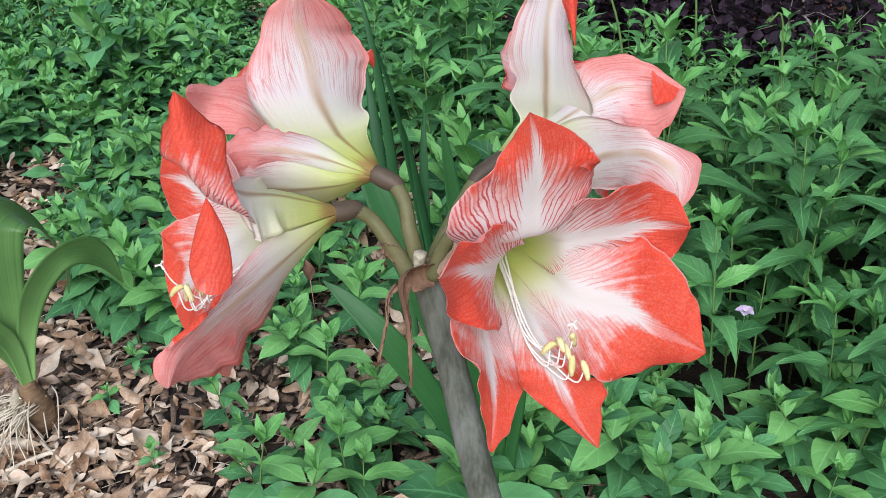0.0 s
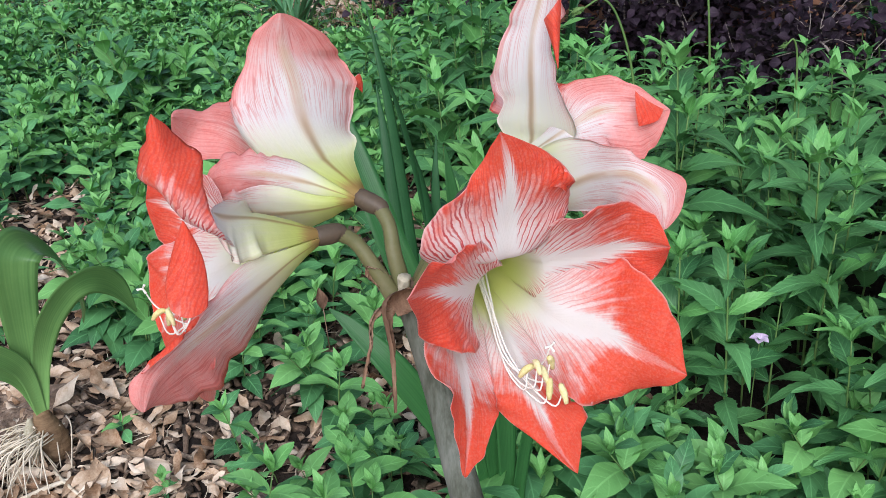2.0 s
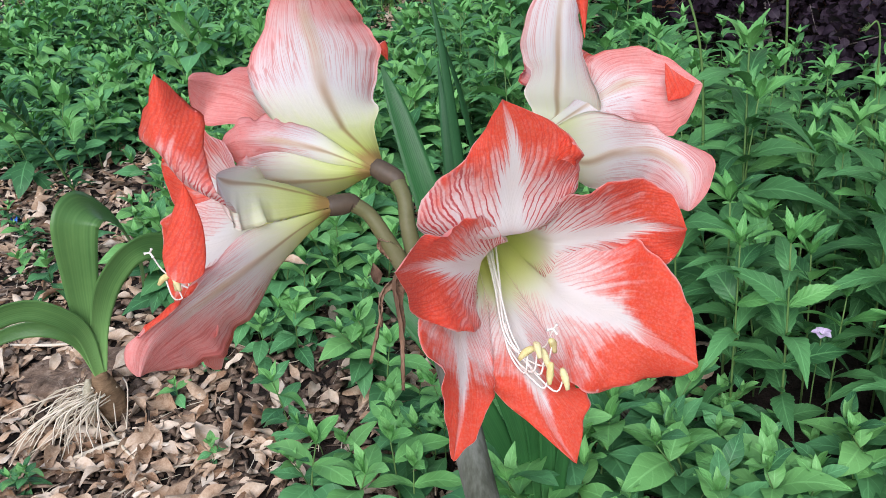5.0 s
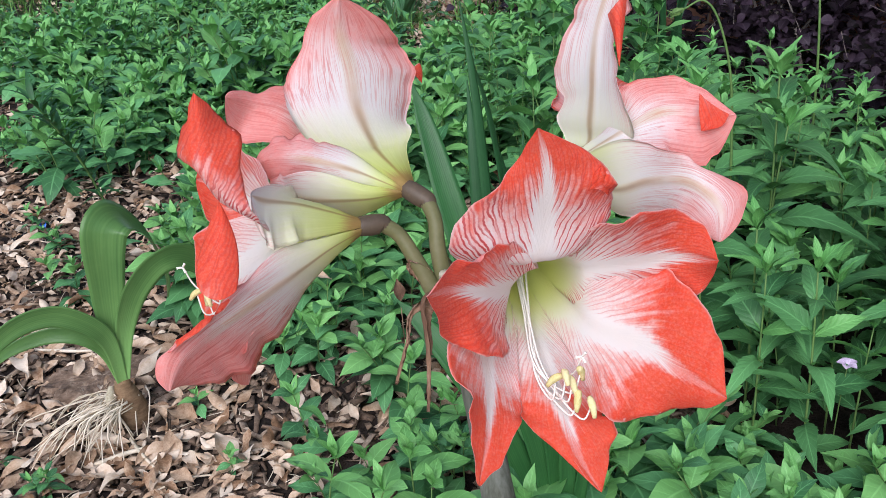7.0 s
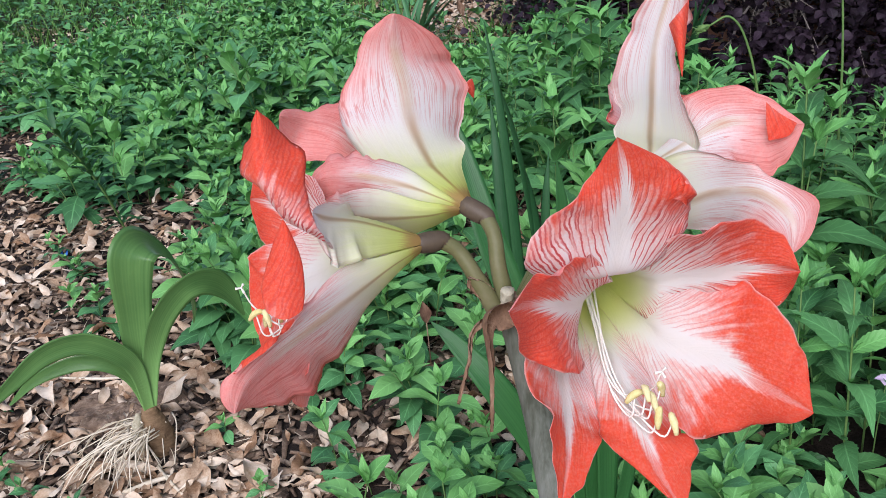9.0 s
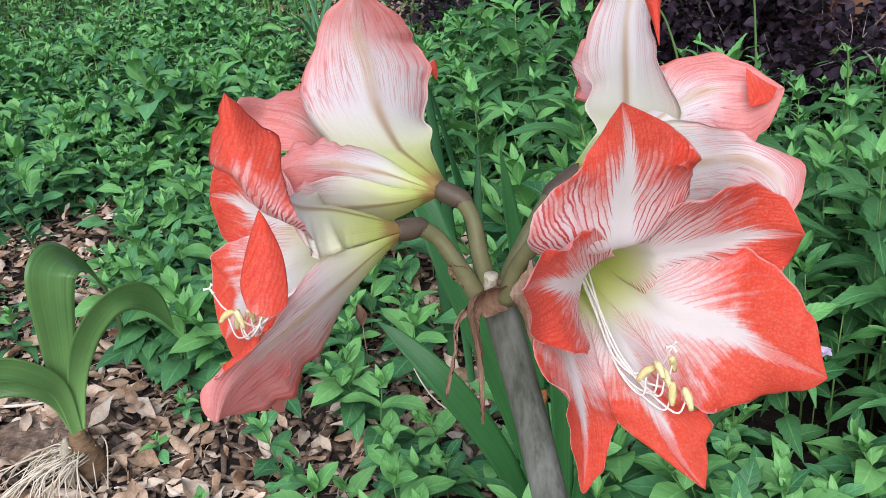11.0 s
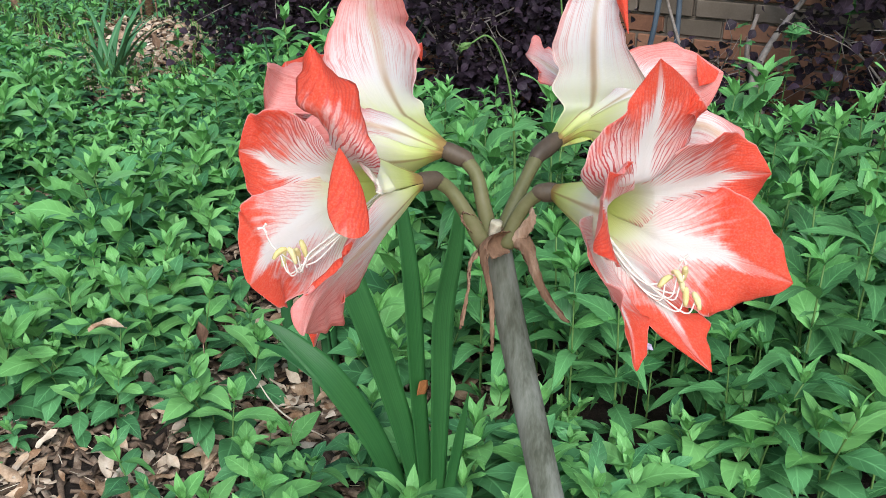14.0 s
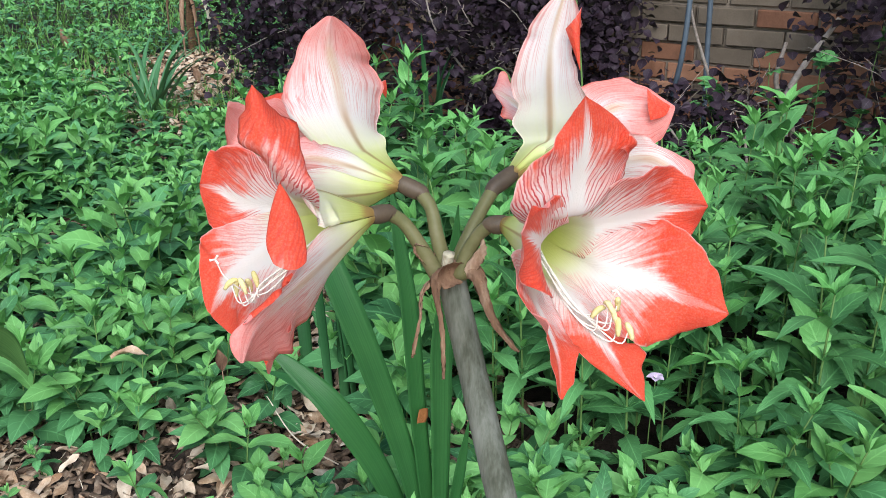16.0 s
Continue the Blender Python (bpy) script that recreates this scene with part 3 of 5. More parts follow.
def tepal_mesh(neck, mouth, left, mid, right, tip, seed, fade=1.0, rolled=False, plain=False, turned=False, blunt=1.0, slim=False, inside="petal_in"):
    """One petal: it leaves the neck as a share of the tube, opens over its left, middle and right lines and ends in the tip.
    fade: how far along the petal's colouring it reaches. rolled: a turned-over margin, with no share in the tube."""
    neck, mouth = np.array(neck, float) * MM, np.array(mouth, float) * MM
    axis = mouth - neck
    reach = np.linalg.norm(axis)
    axis /= reach

    def ring(p, along, r):
        d = np.array(p, float) * MM - neck
        d -= axis * (d @ axis)
        return neck + axis * along + r * d / (np.linalg.norm(d) + 1e-9)

    deep = (np.array(mid[0], float) * MM - neck) @ axis > 0.47 * reach
    lines = []
    for pts in (left, mid, right):
        p = []
        if slim and not rolled:
            d = np.array(pts[0], float) * MM - neck
            out = np.linalg.norm(d - axis * (d @ axis))
            p = [ring(pts[0], 0.0, 0.0045), ring(pts[0], 0.45 * (d @ axis), 0.0030 + 0.40 * out)]
        elif not rolled:
            p = [ring(pts[0], 0.0, 0.0045), ring(pts[0], 0.22 * reach, 0.0120)]
            if deep:
                p.append(ring(pts[0], 0.5 * reach, 0.021))
        lines.append(p + [np.array(k, float) * MM for k in pts] + [np.array(tip, float) * MM])
    k = len(lines[0])
    run = np.cumsum([0.0] + [np.linalg.norm(q - p) for p, q in zip(lines[1], lines[1][1:])])
    vs = run / run[-1]
    nv, nu = 48, 25
    v = 1 - (1 - np.linspace(0, 1, nv)) ** 1.35
    s = np.interp(v, vs, np.arange(k))
    curves = []
    for q, p in enumerate(lines):
        p = np.array(p)
        d = np.gradient(p, axis=0)
        d[-1] *= 0.6
        if q != 1 and not rolled and blunt:
            # the sides round into a blunt tip
            m = lines[1][-1] - lines[1][-2]
            m = m / np.linalg.norm(m)
            seg = p[-1] - p[-2]
            al = m * max(0.0, seg @ m)
            d[-1] = (1 - blunt) * d[-1] + blunt * (1.0 * (seg - al) + 0.25 * al)
            d[-2] = (1 - blunt) * d[-2] + blunt * (0.75 * d[-2] + 0.4 * al)
        i = np.minimum(s.astype(int), k - 2)
        f = (s - i)[:, None]
        if q != 1:
            f = np.where((i == k - 2)[:, None], 1 - (1 - f) ** 0.75, f)
        curves.append((2 * f**3 - 3 * f**2 + 1) * p[i] + (f**3 - 2 * f**2 + f) * d[i] + (-2 * f**3 + 3 * f**2) * p[i + 1] + (f**3 - f**2) * d[i + 1])
    L, M, R = curves
    u = np.linspace(-1, 1, nu)
    U = u[None, :, None]
    S = L[:, None] * (U * (U - 1) / 2) + M[:, None] * (1 - U * U) + R[:, None] * (U * (U + 1) / 2)
    du, dv = np.gradient(S, axis=1), np.gradient(S, axis=0)
    N = np.cross(du, dv)
    N /= np.linalg.norm(N, axis=2)[:, :, None] + 1e-12
    a, b = slice(4, 12), slice(7, 18)
    out = S[a, b] - neck
    out = out - (out @ axis)[:, :, None] * axis
    if (np.mean(N[:, :, 1]) > 0) if rolled else (np.mean(np.sum(N[a, b] * out, axis=2)) > 0):
        N = -N
    if turned:
        N = -N
    rng = np.random.default_rng(seed)
    ph = rng.random(6) * 6.28
    V = v[:, None]
    edge = np.abs(u)[None, :] ** 2.4 * np.clip((V - 0.38) * 3, 0, 1) * np.clip((1.02 - V) * 6, 0, 1)
    ruffle = np.where(u[None, :] < 0, np.sin(V * 15 + ph[0]) + 0.55 * np.sin(V * 33 + ph[1]) + 0.3 * np.sin(V * 67 + ph[2]), np.sin(V * 17 + ph[2]) + 0.55 * np.sin(V * 37 + ph[3]) + 0.3 * np.sin(V * 71 + ph[0]))
    ribs = 0.00008 * np.sin(u * 34 + ph[4])[None, :] * np.clip((V - 0.3) * 3, 0, 1) + 0.0007 * np.exp(-((u[None, :] / 0.16) ** 2)) * np.clip((V - 0.2) * 3, 0, 1) * -1
    S = S + N * ((0.0 if rolled else 0.0032) * edge * ruffle + ribs)[:, :, None]
    nick = np.abs(u)[None, :] ** 4 * np.clip((V - 0.45) * 3, 0, 1) * np.clip((1.0 - V) * 8, 0, 1) * (np.sin(V * 48 + ph[5] + 2 * u[None, :]) + np.sin(V * 83 + ph[1]))
    S = S + (du * (nick * np.sign(u)[None, :] * (0.0 if rolled else 0.13))[:, :, None]) * (nu - 1) / 16
    thick = (0.0007 * (1 - 0.75 * np.abs(u[None, :]) ** 4) * (1 - 0.6 * V**4))[:, :, None]
    inner, outer = S + N * thick / 2, S - N * thick / 2
    verts = np.concatenate([inner.reshape(-1, 3), outer.reshape(-1, 3)])
    uv = np.stack(np.broadcast_arrays(u[None, :] * 0.5 + 0.5, 0.80 + 0.20 * V if rolled else (V * fade if not isinstance(fade, tuple) else fade[0] * V ** fade[1])), axis=2).reshape(-1, 2)
    if plain:
        uv[:, 0] = 0.60 + 0.38 * uv[:, 0]
    if rolled:
        uv[:, 0] = 0.70 + 0.27 * uv[:, 0]
    uv = np.concatenate([uv, uv])
    m = nv * nu
    faces, slots = [], []
    flip = np.sum(np.cross(du, dv) * N) > 0
    for i in range(nv - 1):
        for j in range(nu - 1):
            q = (i * nu + j, i * nu + j + 1, (i + 1) * nu + j + 1, (i + 1) * nu + j)
            faces.append(q if flip else q[::-1])
            slots.append(0)
            faces.append(tuple(m + z for z in (q[::-1] if flip else q)))
            slots.append(1)
    rim = [i * nu for i in range(nv)] + [(nv - 1) * nu + j for j in range(1, nu)] + [i * nu + nu - 1 for i in range(nv - 2, -1, -1)]
    for p, q in zip(rim, rim[1:]):
        faces.append((p, q, m + q, m + p))
        slots.append(1)
    return mesh_of("tepal", verts, faces, [inside, "petal_out"], uv, slots)


mm = lambda pts: [tuple(k * MM for k in p) for p in pts]
BASE = (0.115, -0.115, height(0.115, -0.115))
bulb_plant = thing("amaryllis", "amaryllis with four red and white striped flowers on one stalk", "flower")
rng = np.random.default_rng(5)

scape_line = [BASE, (0.092, -0.093, 0.15), (0.058, -0.062, 0.36), (0.0255, -0.029, 0.541), (0.014, -0.006, 0.621), (0.004, 0.003, 0.680), (0.003, 0.003, 0.691)]
v, f = tube(scape_line, (0.0125, 0.0120, 0.0112, 0.0102, 0.0094, 0.0092, 0.0084), 44, 28)
part("stalk", mesh_of("stalk", v, f, ["scape"]), bulb_plant, "stout grey-green stalk with a waxy bloom and dark streaks")
v, f = tube(mm([(-1, -2, 688), (-1, -3, 698), (0, -4, 705)]), (0.0042, 0.0034, 0.0037), 8, 12, 0.3, rng)
part("cut_stub", mesh_of("cut_stub", v, f, ["cut"]), bulb_plant, "pale dry stub of a cut fifth flower")

PEDICELS = dict(
    LB=[(0, 2, 688), (-4, 9, 712), (-5, 18, 727), (-9, 27, 735), (-19, 33, 740)],
    LF=[(-6, 0, 688), (-17, 5, 710), (-25, 10, 723), (-34, 11, 730), (-45, 7, 731)],
    RB=[(5, 4, 688), (17, 11, 708), (29, 20, 722), (40, 28, 733), (54, 34, 739)],
    RF=[(6, -4, 688), (12, -4, 704), (19, -6, 716), (25, -9, 722), (33, -13, 723)],
)
for key, flower, label in (("RF", RF, "wide-open flower seen into its green throat"), ("LF", LF, "flower seen from its side, its lower petal showing a pink underside"),
                           ("LB", LB, "flower turned away, its broad upright petal pale pink outside"), ("RB", RB, "flower turned away with a twisted white upright petal")):
    line = mm(PEDICELS[key])
    v, f = tube(line[:4], (0.0054, 0.0046, 0.0042, 0.0046), 18, 14)
    part("flower_stem", mesh_of("flower_stem", v, f, ["pedicel"]), bulb_plant)
    a, b = np.array(line[3]), np.array(line[4])
    v, f = tube([np.array(line[2]) * 0.3 + a * 0.7, a, (a + b) / 2, b, b + (b - a) * 0.25], (0.0043, 0.0054, 0.0060, 0.0056, 0.0046), 14, 16)
    part("ovary", mesh_of("ovary", v, f, ["ovary"]), bulb_plant, "dark swollen ovary at the flower's base")
    head = part("flower", None, bulb_plant, label)
    for i, (name, left, mid, right, tip) in enumerate(flower["tepals"]):
        part("petal", tepal_mesh(flower["neck"], flower["mouth"], left, mid, right, tip, i + 11 * len(key), FADE.get((key, name), 1.0), False, name == "top" and key == "LF", name == "upper_left", 0.0 if (key, name) == ("RB", "right") else 0.15 if key == "RF" else 0.8, flower.get("slim", False), "petal_low" if name in LOWER else "petal_in"), head)
    flower["head"] = head

for flower, left, mid, right, tip in ROLLED:
    part("rolled_margin", tepal_mesh(flower["neck"], flower["mouth"], left, mid, right, tip, 7, rolled=True), flower["head"], "bright red rolled petal edge")


def stamens(flower, ends, stigma, belly):
    neck, mouth = np.array(flower["neck"], float) * MM, np.array(flower["mouth"], float) * MM
    axis = (mouth - neck) / np.linalg.norm(mouth - neck)
    rng = np.random.default_rng(3)
    for i, e in enumerate(list(ends) + [stigma]):
        e = np.array(e, float) * MM
        start = neck + axis * 0.018 + rng.normal(0, 0.002, 3)
        low = np.array(belly, float) * MM + rng.normal(0, 0.0022, 3)
        near = e + np.array((0, -0.002, -0.010)) if i < len(ends) else e + np.array((0, 0.004, -0.008))
        v, f = tube([start, start * 0.5 + low * 0.5, low, near * 0.75 + low * 0.25 + np.array((0, -0.002, -0.002)), e], (0.0006, 0.0005, 0.0005, 0.0004), 22, 8)
        fil = part("filament" if i < len(ends) else "style", mesh_of("filament", v, f, ["filament"]), flower["head"], "" if i < len(ends) else "long pale style")
        if i < len(ends):
            d = rng.normal(0, 1, 3) * (1, 0.6, 1)
            d /= np.linalg.norm(d)
            v, f = tube([e - d * 0.0042, e - d * 0.0018 + (0, 0, 0.0012), e + d * 0.0016 + (0, 0, 0.0010), e + d * 0.0042 - (0, 0, 0.0012)], (0.0010, 0.0016, 0.0017, 0.0010), 9, 8, 0.25, rng)
            part("anther", mesh_of("anther", v, f, ["anther"]), fil, "yellow anther dusted with pollen")
        else:
            pieces = []
            for k in range(3):
                d = np.array((math.cos(k * 2.1 + 1), -0.3, math.sin(k * 2.1 + 1)))
                pieces.append(tube([e, e + d * 0.0018, e + d * 0.0030], (0.0006, 0.0006, 0.0008), 5, 6))
            v, f = merged(*pieces)
            part("stigma", mesh_of("stigma", v, f, ["filament"]), fil, "three-lobed pale stigma")


stamens(RF, [(49, -113, 707), (56, -116, 706), (60, -113, 710), (64, -120, 697), (58, -119, 700), (53, -117, 711)], (61, -109, 716), (42, -96, 702))
stamens(LF, [(-133, -22, 710), (-127, -24, 709), (-123, -17, 706), (-119, -14, 708), (-130, -14, 704)], (-140, -15, 723), (-116, -16, 702))

# the dry sheath at the top of the stalk
def bract(points, widths, side, label):
    v, f, uv = ribbon(mm(points), [w * MM for w in widths], side, 0.9, 26, 8, 1.2, 0.0009)
    r = np.random.default_rng(len(points) + int(points[-1][2]))
    v = v + r.normal(0, 0.0003, v.shape)
    part("bract", mesh_of("bract", v, f, ["papery"], uv), bulb_plant, label)


bract([(6, -6, 692), (-4, -9, 694), (-12, -12, 692), (-13, -17, 684), (-12, -24, 670), (-13, -31, 652), (-14, -36, 636)], (6, 8, 7, 3.4, 2.3, 1.8, 0.6), (0.3, 0.3, 1), "brown withered bract hanging beside the stalk")
bract([(-9, -8, 692), (-17, -13, 690), (-22, -16, 684), (-24, -20, 671), (-30, -26, 653), (-31, -27, 649)], (3, 2.2, 1.4, 1.1, 1.2, 0.5), (0.3, 0.4, 1), "thin curled strip of withered bract")
bract([(-2, 6, 693), (8, -2, 695), (14, -14, 693), (16, -24, 682), (20, -33, 668), (29, -41, 654), (32, -43, 651)], (5, 6.5, 5, 3.2, 2.4, 1.5, 0.5), (0.2, 0.4, 1), "brown withered bract bent outward from the stalk")
bract([(-4, 4, 690), (-12, 3, 700), (-18, 2, 708), (-20, 0, 712)], (2, 4.5, 4, 0.8), (0, 0.6, 1), "small papery bract between the flower stems")
bract([(6, -6, 690), (13, -10, 700), (19, -10, 708), (20, -9, 714)], (2, 4.5, 4, 0.8), (0, 0.6, 1), "small papery bract between the flower stems")


# ---- the setting ----
def ground_mesh():
    xs = np.concatenate([[-400, -120, -40, -15, -8, -5], np.arange(-3.6, 4.01, 0.055), [5, 8, 15, 40, 120, 400]])
    ys = np.concatenate([[-400, -120, -40, -15, -6, -3, -1.5], np.arange(-0.9, 6.5, 0.055), [7.5, 9, 12, 18, 40, 120, 400]])
    v = [(x, y, height(x, y) if abs(x) < 12 and abs(y) < 14 else -0.05) for y in ys for x in xs]
    k = len(xs)
    f = [(j * k + i, j * k + i + 1, (j + 1) * k + i + 1, (j + 1) * k + i) for j in range(len(ys) - 1) for i in range(k - 1)]
    # outside the bed, unseen, the ground is made pale as a reflector
    bed = [v[q[2]][1] > 0.36 and -0.8 - 0.85 * v[q[2]][1] < v[q[2]][0] < 3.4 for q in f]
    slots = [0 if k else 1 for k in bed]
    return mesh_of("ground", v, f, ["soil", "mulch"], slots=slots)


ground = tagged(new("ground", ground_mesh()), "dark garden soil under fallen leaves and mulch, with pale unseen bounce ground added around it", "ground", kind="structure")

# brick wall behind the bed
WALL = Matrix.Translation((1.75, 2.25, 0)) @ Matrix.Rotation(radians(-50), 4, "Z")


def box(x0, x1, y0, y1, z0, z1, bevel=0.0):
    bm = bmesh.new()
    bmesh.ops.create_cube(bm, size=1.0, matrix=Matrix.Translation(((x0 + x1) / 2, (y0 + y1) / 2, (z0 + z1) / 2)) @ Matrix.Diagonal((x1 - x0, y1 - y0, z1 - z0, 1)))
    if bevel:
        bmesh.ops.bevel(bm, geom=bm.edges[:], offset=bevel, segments=1, affect="EDGES")
    v, f = [tuple(k.co) for k in bm.verts], [tuple(k.index for k in q.verts) for q in bm.faces]
    bm.free()
    return v, f


v, f = box(-2.0, 2.6, 0.002, 0.20, -0.2, 2.6)
bed_joint = mesh_of("mortar", v, f, ["mortar"], smooth=False)
wall_far = tagged(new("wall_back", bed_joint), "weathered red and dun brick wall behind the bed", "wall", kind="structure")
wall_far.matrix_world = WALL

# ---- leaves that plants share ----
COVER_FORM = ((0.072, 0.48, 0.45), (0.064, 0.52, 0.25), (0.078, 0.44, 0.65), (0.062, 0.33, 0.10))
WEED_FORM = ((0.104, 0.34, 0.60), (0.092, 0.37, 0.35), (0.112, 0.31, 0.90), (0.080, 0.29, 0.25))


def cover_leaf(i, n, cols):
    L, w, d = COVER_FORM[i]
    return leaf_data(L, L * w, 0.48, 0.16, d, wave=0.07, point=0.45, seed=i, n=n, cols=cols)


def weed_leaf(i, n, cols):
    L, w, d = WEED_FORM[i]
    return leaf_data(L, L * w, 0.38, 0.18, d, teeth=0.055 if n > 8 else 0.0, wave=0.07, point=1.1, seed=9 + i, n=n, cols=cols)


COVER_LEAVES, COVER_FAR = [cover_leaf(i, 8, 4) for i in range(4)], [cover_leaf(i, 5, 2) for i in range(4)]
WEED_LEAVES, WEED_FAR = [weed_leaf(i, 18, 4) for i in range(4)], [weed_leaf(i, 6, 2) for i in range(4)]
COVER_MESH = [[mesh_of("leaf", *d[:2], [m], d[2]) for m in ("cover", "cover_tip")] for d in COVER_LEAVES]
WEED_MESH = [[mesh_of("leaf", *d[:2], [m], d[2]) for m in ("weed", "weed_tip")] for d in WEED_LEAVES]


def turn(az, pitch, roll, scale, at):
    return Matrix.Translation(at) @ Matrix.Rotation(az, 4, "Z") @ Matrix.Rotation(pitch, 4, "X") @ Matrix.Rotation(roll, 4, "Y") @ Matrix.Scale(scale, 4)


def sprig(rng, tall, gap, big, lean, weed=False):
    """A leafy stem: its line, and its leaves as (kind, young, pose). Leaves stand in crossed pairs, the top ones young and upright."""
    n = max(3, int(tall / gap))
    az0 = rng.random() * 6.28
    tilt = np.array((math.cos(rng.random() * 6.28), math.sin(rng.random() * 6.28))) * lean * tall * rng.random()
    line = [(tilt[0] * s * s, tilt[1] * s * s, tall * s) for s in np.linspace(0, 1, 5)]
    leaves = []
    for i in range(1, n + 1):
        s = i / n
        p = (tilt[0] * s * s, tilt[1] * s * s, tall * s)
        for side in (0, 1):
            if s < 0.35 and rng.random() < 0.25:
                continue
            up = (14 + 34 * s**2 if weed else -8 + 56 * s**1.6) + rng.normal(0, 11)
            size = big * (0.74 + 0.40 * math.sin(min(1.0, s * 1.15) * 2.6)) * (0.86 + 0.28 * rng.random())
            size *= 0.72 if i == n else 1
            a = az0 + i * math.pi / 2 + side * math.pi + rng.normal(0, 0.28)
            leaves.append((int(rng.integers(0, 3)), s > 0.70 and rng.random() < 0.6, turn(a, radians(up), rng.normal(0, 0.25), size, p)))
            if weed and rng.random() < 0.7:
                for q in (-0.5, 0.5):
                    leaves.append((3, rng.random() < 0.4, turn(a + q + rng.normal(0, 0.2), radians(48 + rng.normal(0, 12)), rng.normal(0, 0.3), big * (0.28 + 0.22 * rng.random()), p)))
    top = (tilt[0], tilt[1], tall)
    for k in range(4 if weed else 3):
        leaves.append((3, True, turn(az0 + k * 1.7 + rng.normal(0, 0.3), radians((60 if weed else 66) + rng.normal(0, 9)), 0, big * (0.45 + 0.32 * rng.random()), top)))
    return line, leaves


def plant_thing(name, label, category, group, stems, meshes, stem_r):
    root = thing(name, label, category, group=group)
    for off, line, leaves in stems:
        v, f = tube([np.array(p) + off for p in line], (stem_r, stem_r * 0.85, stem_r * 0.55), 8, 6)
        st = part("stem", mesh_of("stem", v, f, ["stem"]), root)
        for kind, young, m in leaves:
            part("leaf", meshes[kind][1 if young else 0], st, m=Matrix.Translation(off) @ m)
    return root


def plant_heap(heap, stems, datas, stem_r, m, shift=0):
    for off, line, leaves in stems:
        v, f = tube([np.array(p) + off for p in line], (stem_r, stem_r * 0.55), 5, 4)
        heap.add(v, f, None, 2, m)
        for kind, young, lm in leaves:
            d = datas[kind]
            heap.add(d[0], d[1], d[2], 1 if young else 0, m @ Matrix.Translation(off) @ lm)


def cover_stems(rng, tall):
    k = 1 + int(rng.random() < 0.6) + int(rng.random() < 0.3)
    return [(Vector((rng.normal(0, 0.018), rng.normal(0, 0.018), 0)), *sprig(rng, tall * (0.75 + 0.4 * rng.random()), 0.027, 1.05, 0.5)) for _ in range(k)]


def weed_stems(rng, tall):
    return [(Vector((0, 0, 0)), *sprig(rng, tall, 0.046, 0.95, 0.22, True))]


def in_patch(x, y, patches):
    for cx, cy, rx, ry in patches:
        if ((x - cx) / rx) ** 2 + ((y - cy) / ry) ** 2 < 1 + 0.5 * noise.noise((x * 5, y * 5, 7)):
            return True
    return False


COVER = [(-0.09, 0.66, 0.21, 0.15), (-0.28, 1.15, 0.27, 0.30), (-0.20, 1.55, 0.25, 0.30), (0.22, 1.05, 0.10, 0.35), (-0.45, 1.85, 0.30, 0.50), (-0.80, 2.75, 0.55, 0.42), (-0.15, 2.3, 0.55, 0.6),
         (-0.60, 1.28, 0.07, 0.08), (-1.7, 3.5, 0.6, 0.4), (-0.95, 3.3, 0.6, 0.4), (0.3, 2.85, 0.35, 0.35), (0.28, 0.55, 0.25, 0.13), (0.55, 0.50, 0.25, 0.15), (0.10, 0.62, 0.12, 0.08), (-1.10, 2.45, 0.50, 0.36), (-1.75, 2.85, 0.35, 0.45), (-0.15, 3.02, 0.45, 0.22), (-0.80, 3.75, 0.30, 0.3), (-1.3, 4.3, 0.6, 0.4)]
WEEDS = [(0.80, 1.0, 0.45, 0.44), (0.42, 1.70, 0.26, 0.42), (1.15, 1.04, 0.45, 0.34), (0.45, 0.80, 0.16, 0.20), (0.9, 0.55, 0.35, 0.25), (0.72, 0.66, 0.25, 0.22), (0.30, 2.2, 0.30, 0.4), (1.5, 1.0, 0.35, 0.25), (1.05, 1.55, 0.42, 0.34), (1.50, 1.40, 0.30, 0.22), (0.85, 1.95, 0.25, 0.22)]
rng = np.random.default_rng(21)
cover_kinds = [cover_stems(np.random.default_rng(100 + i), 0.10 + 0.012 * i) for i in range(7)]
weed_kinds = [weed_stems(np.random.default_rng(200 + i), 0.225 + 0.026 * i) for i in range(7)]


BARE = [(-0.36, 0.83, 0.10, 0.09), (-0.48, 0.98, 0.10, 0.10), (0.0, 0.86, 0.10, 0.06), (-1.72, 2.75, 0.22, 0.36), (-2.05, 4.70, 0.50, 0.28), (-1.30, 3.55, 0.34, 0.13), (-0.72, 3.05, 0.22, 0.10)]


def scatter(patches, step, seed):
    r = np.random.default_rng(seed)
    spots = []
    for y in np.arange(0.3, 4.6, step):
        for x in np.arange(-2.6, 2.1, step):
            px, py = x + r.normal(0, step * 0.35), y + r.normal(0, step * 0.35)
            mound = noise.noise((px * 2.3, py * 2.9, 5.2)) if patches is COVER else 0.0
            if in_patch(px, py, patches) and mound > -0.30 and not in_patch(px, py, BARE):
                spots.append((px, py, r.random() * 6.28, (0.8 + 0.4 * r.random() - 0.08 * min(1.0, max(0.0, py - 1.5))) * (1 + 0.35 * noise.noise((px * 4, py * 4, 1.7))) * (1.04 + 0.75 * mound) * (0.66 if patches is WEEDS and py > 1.28 and px > 0.6 else 1.0), int(r.integers(0, 7))))
    return spots


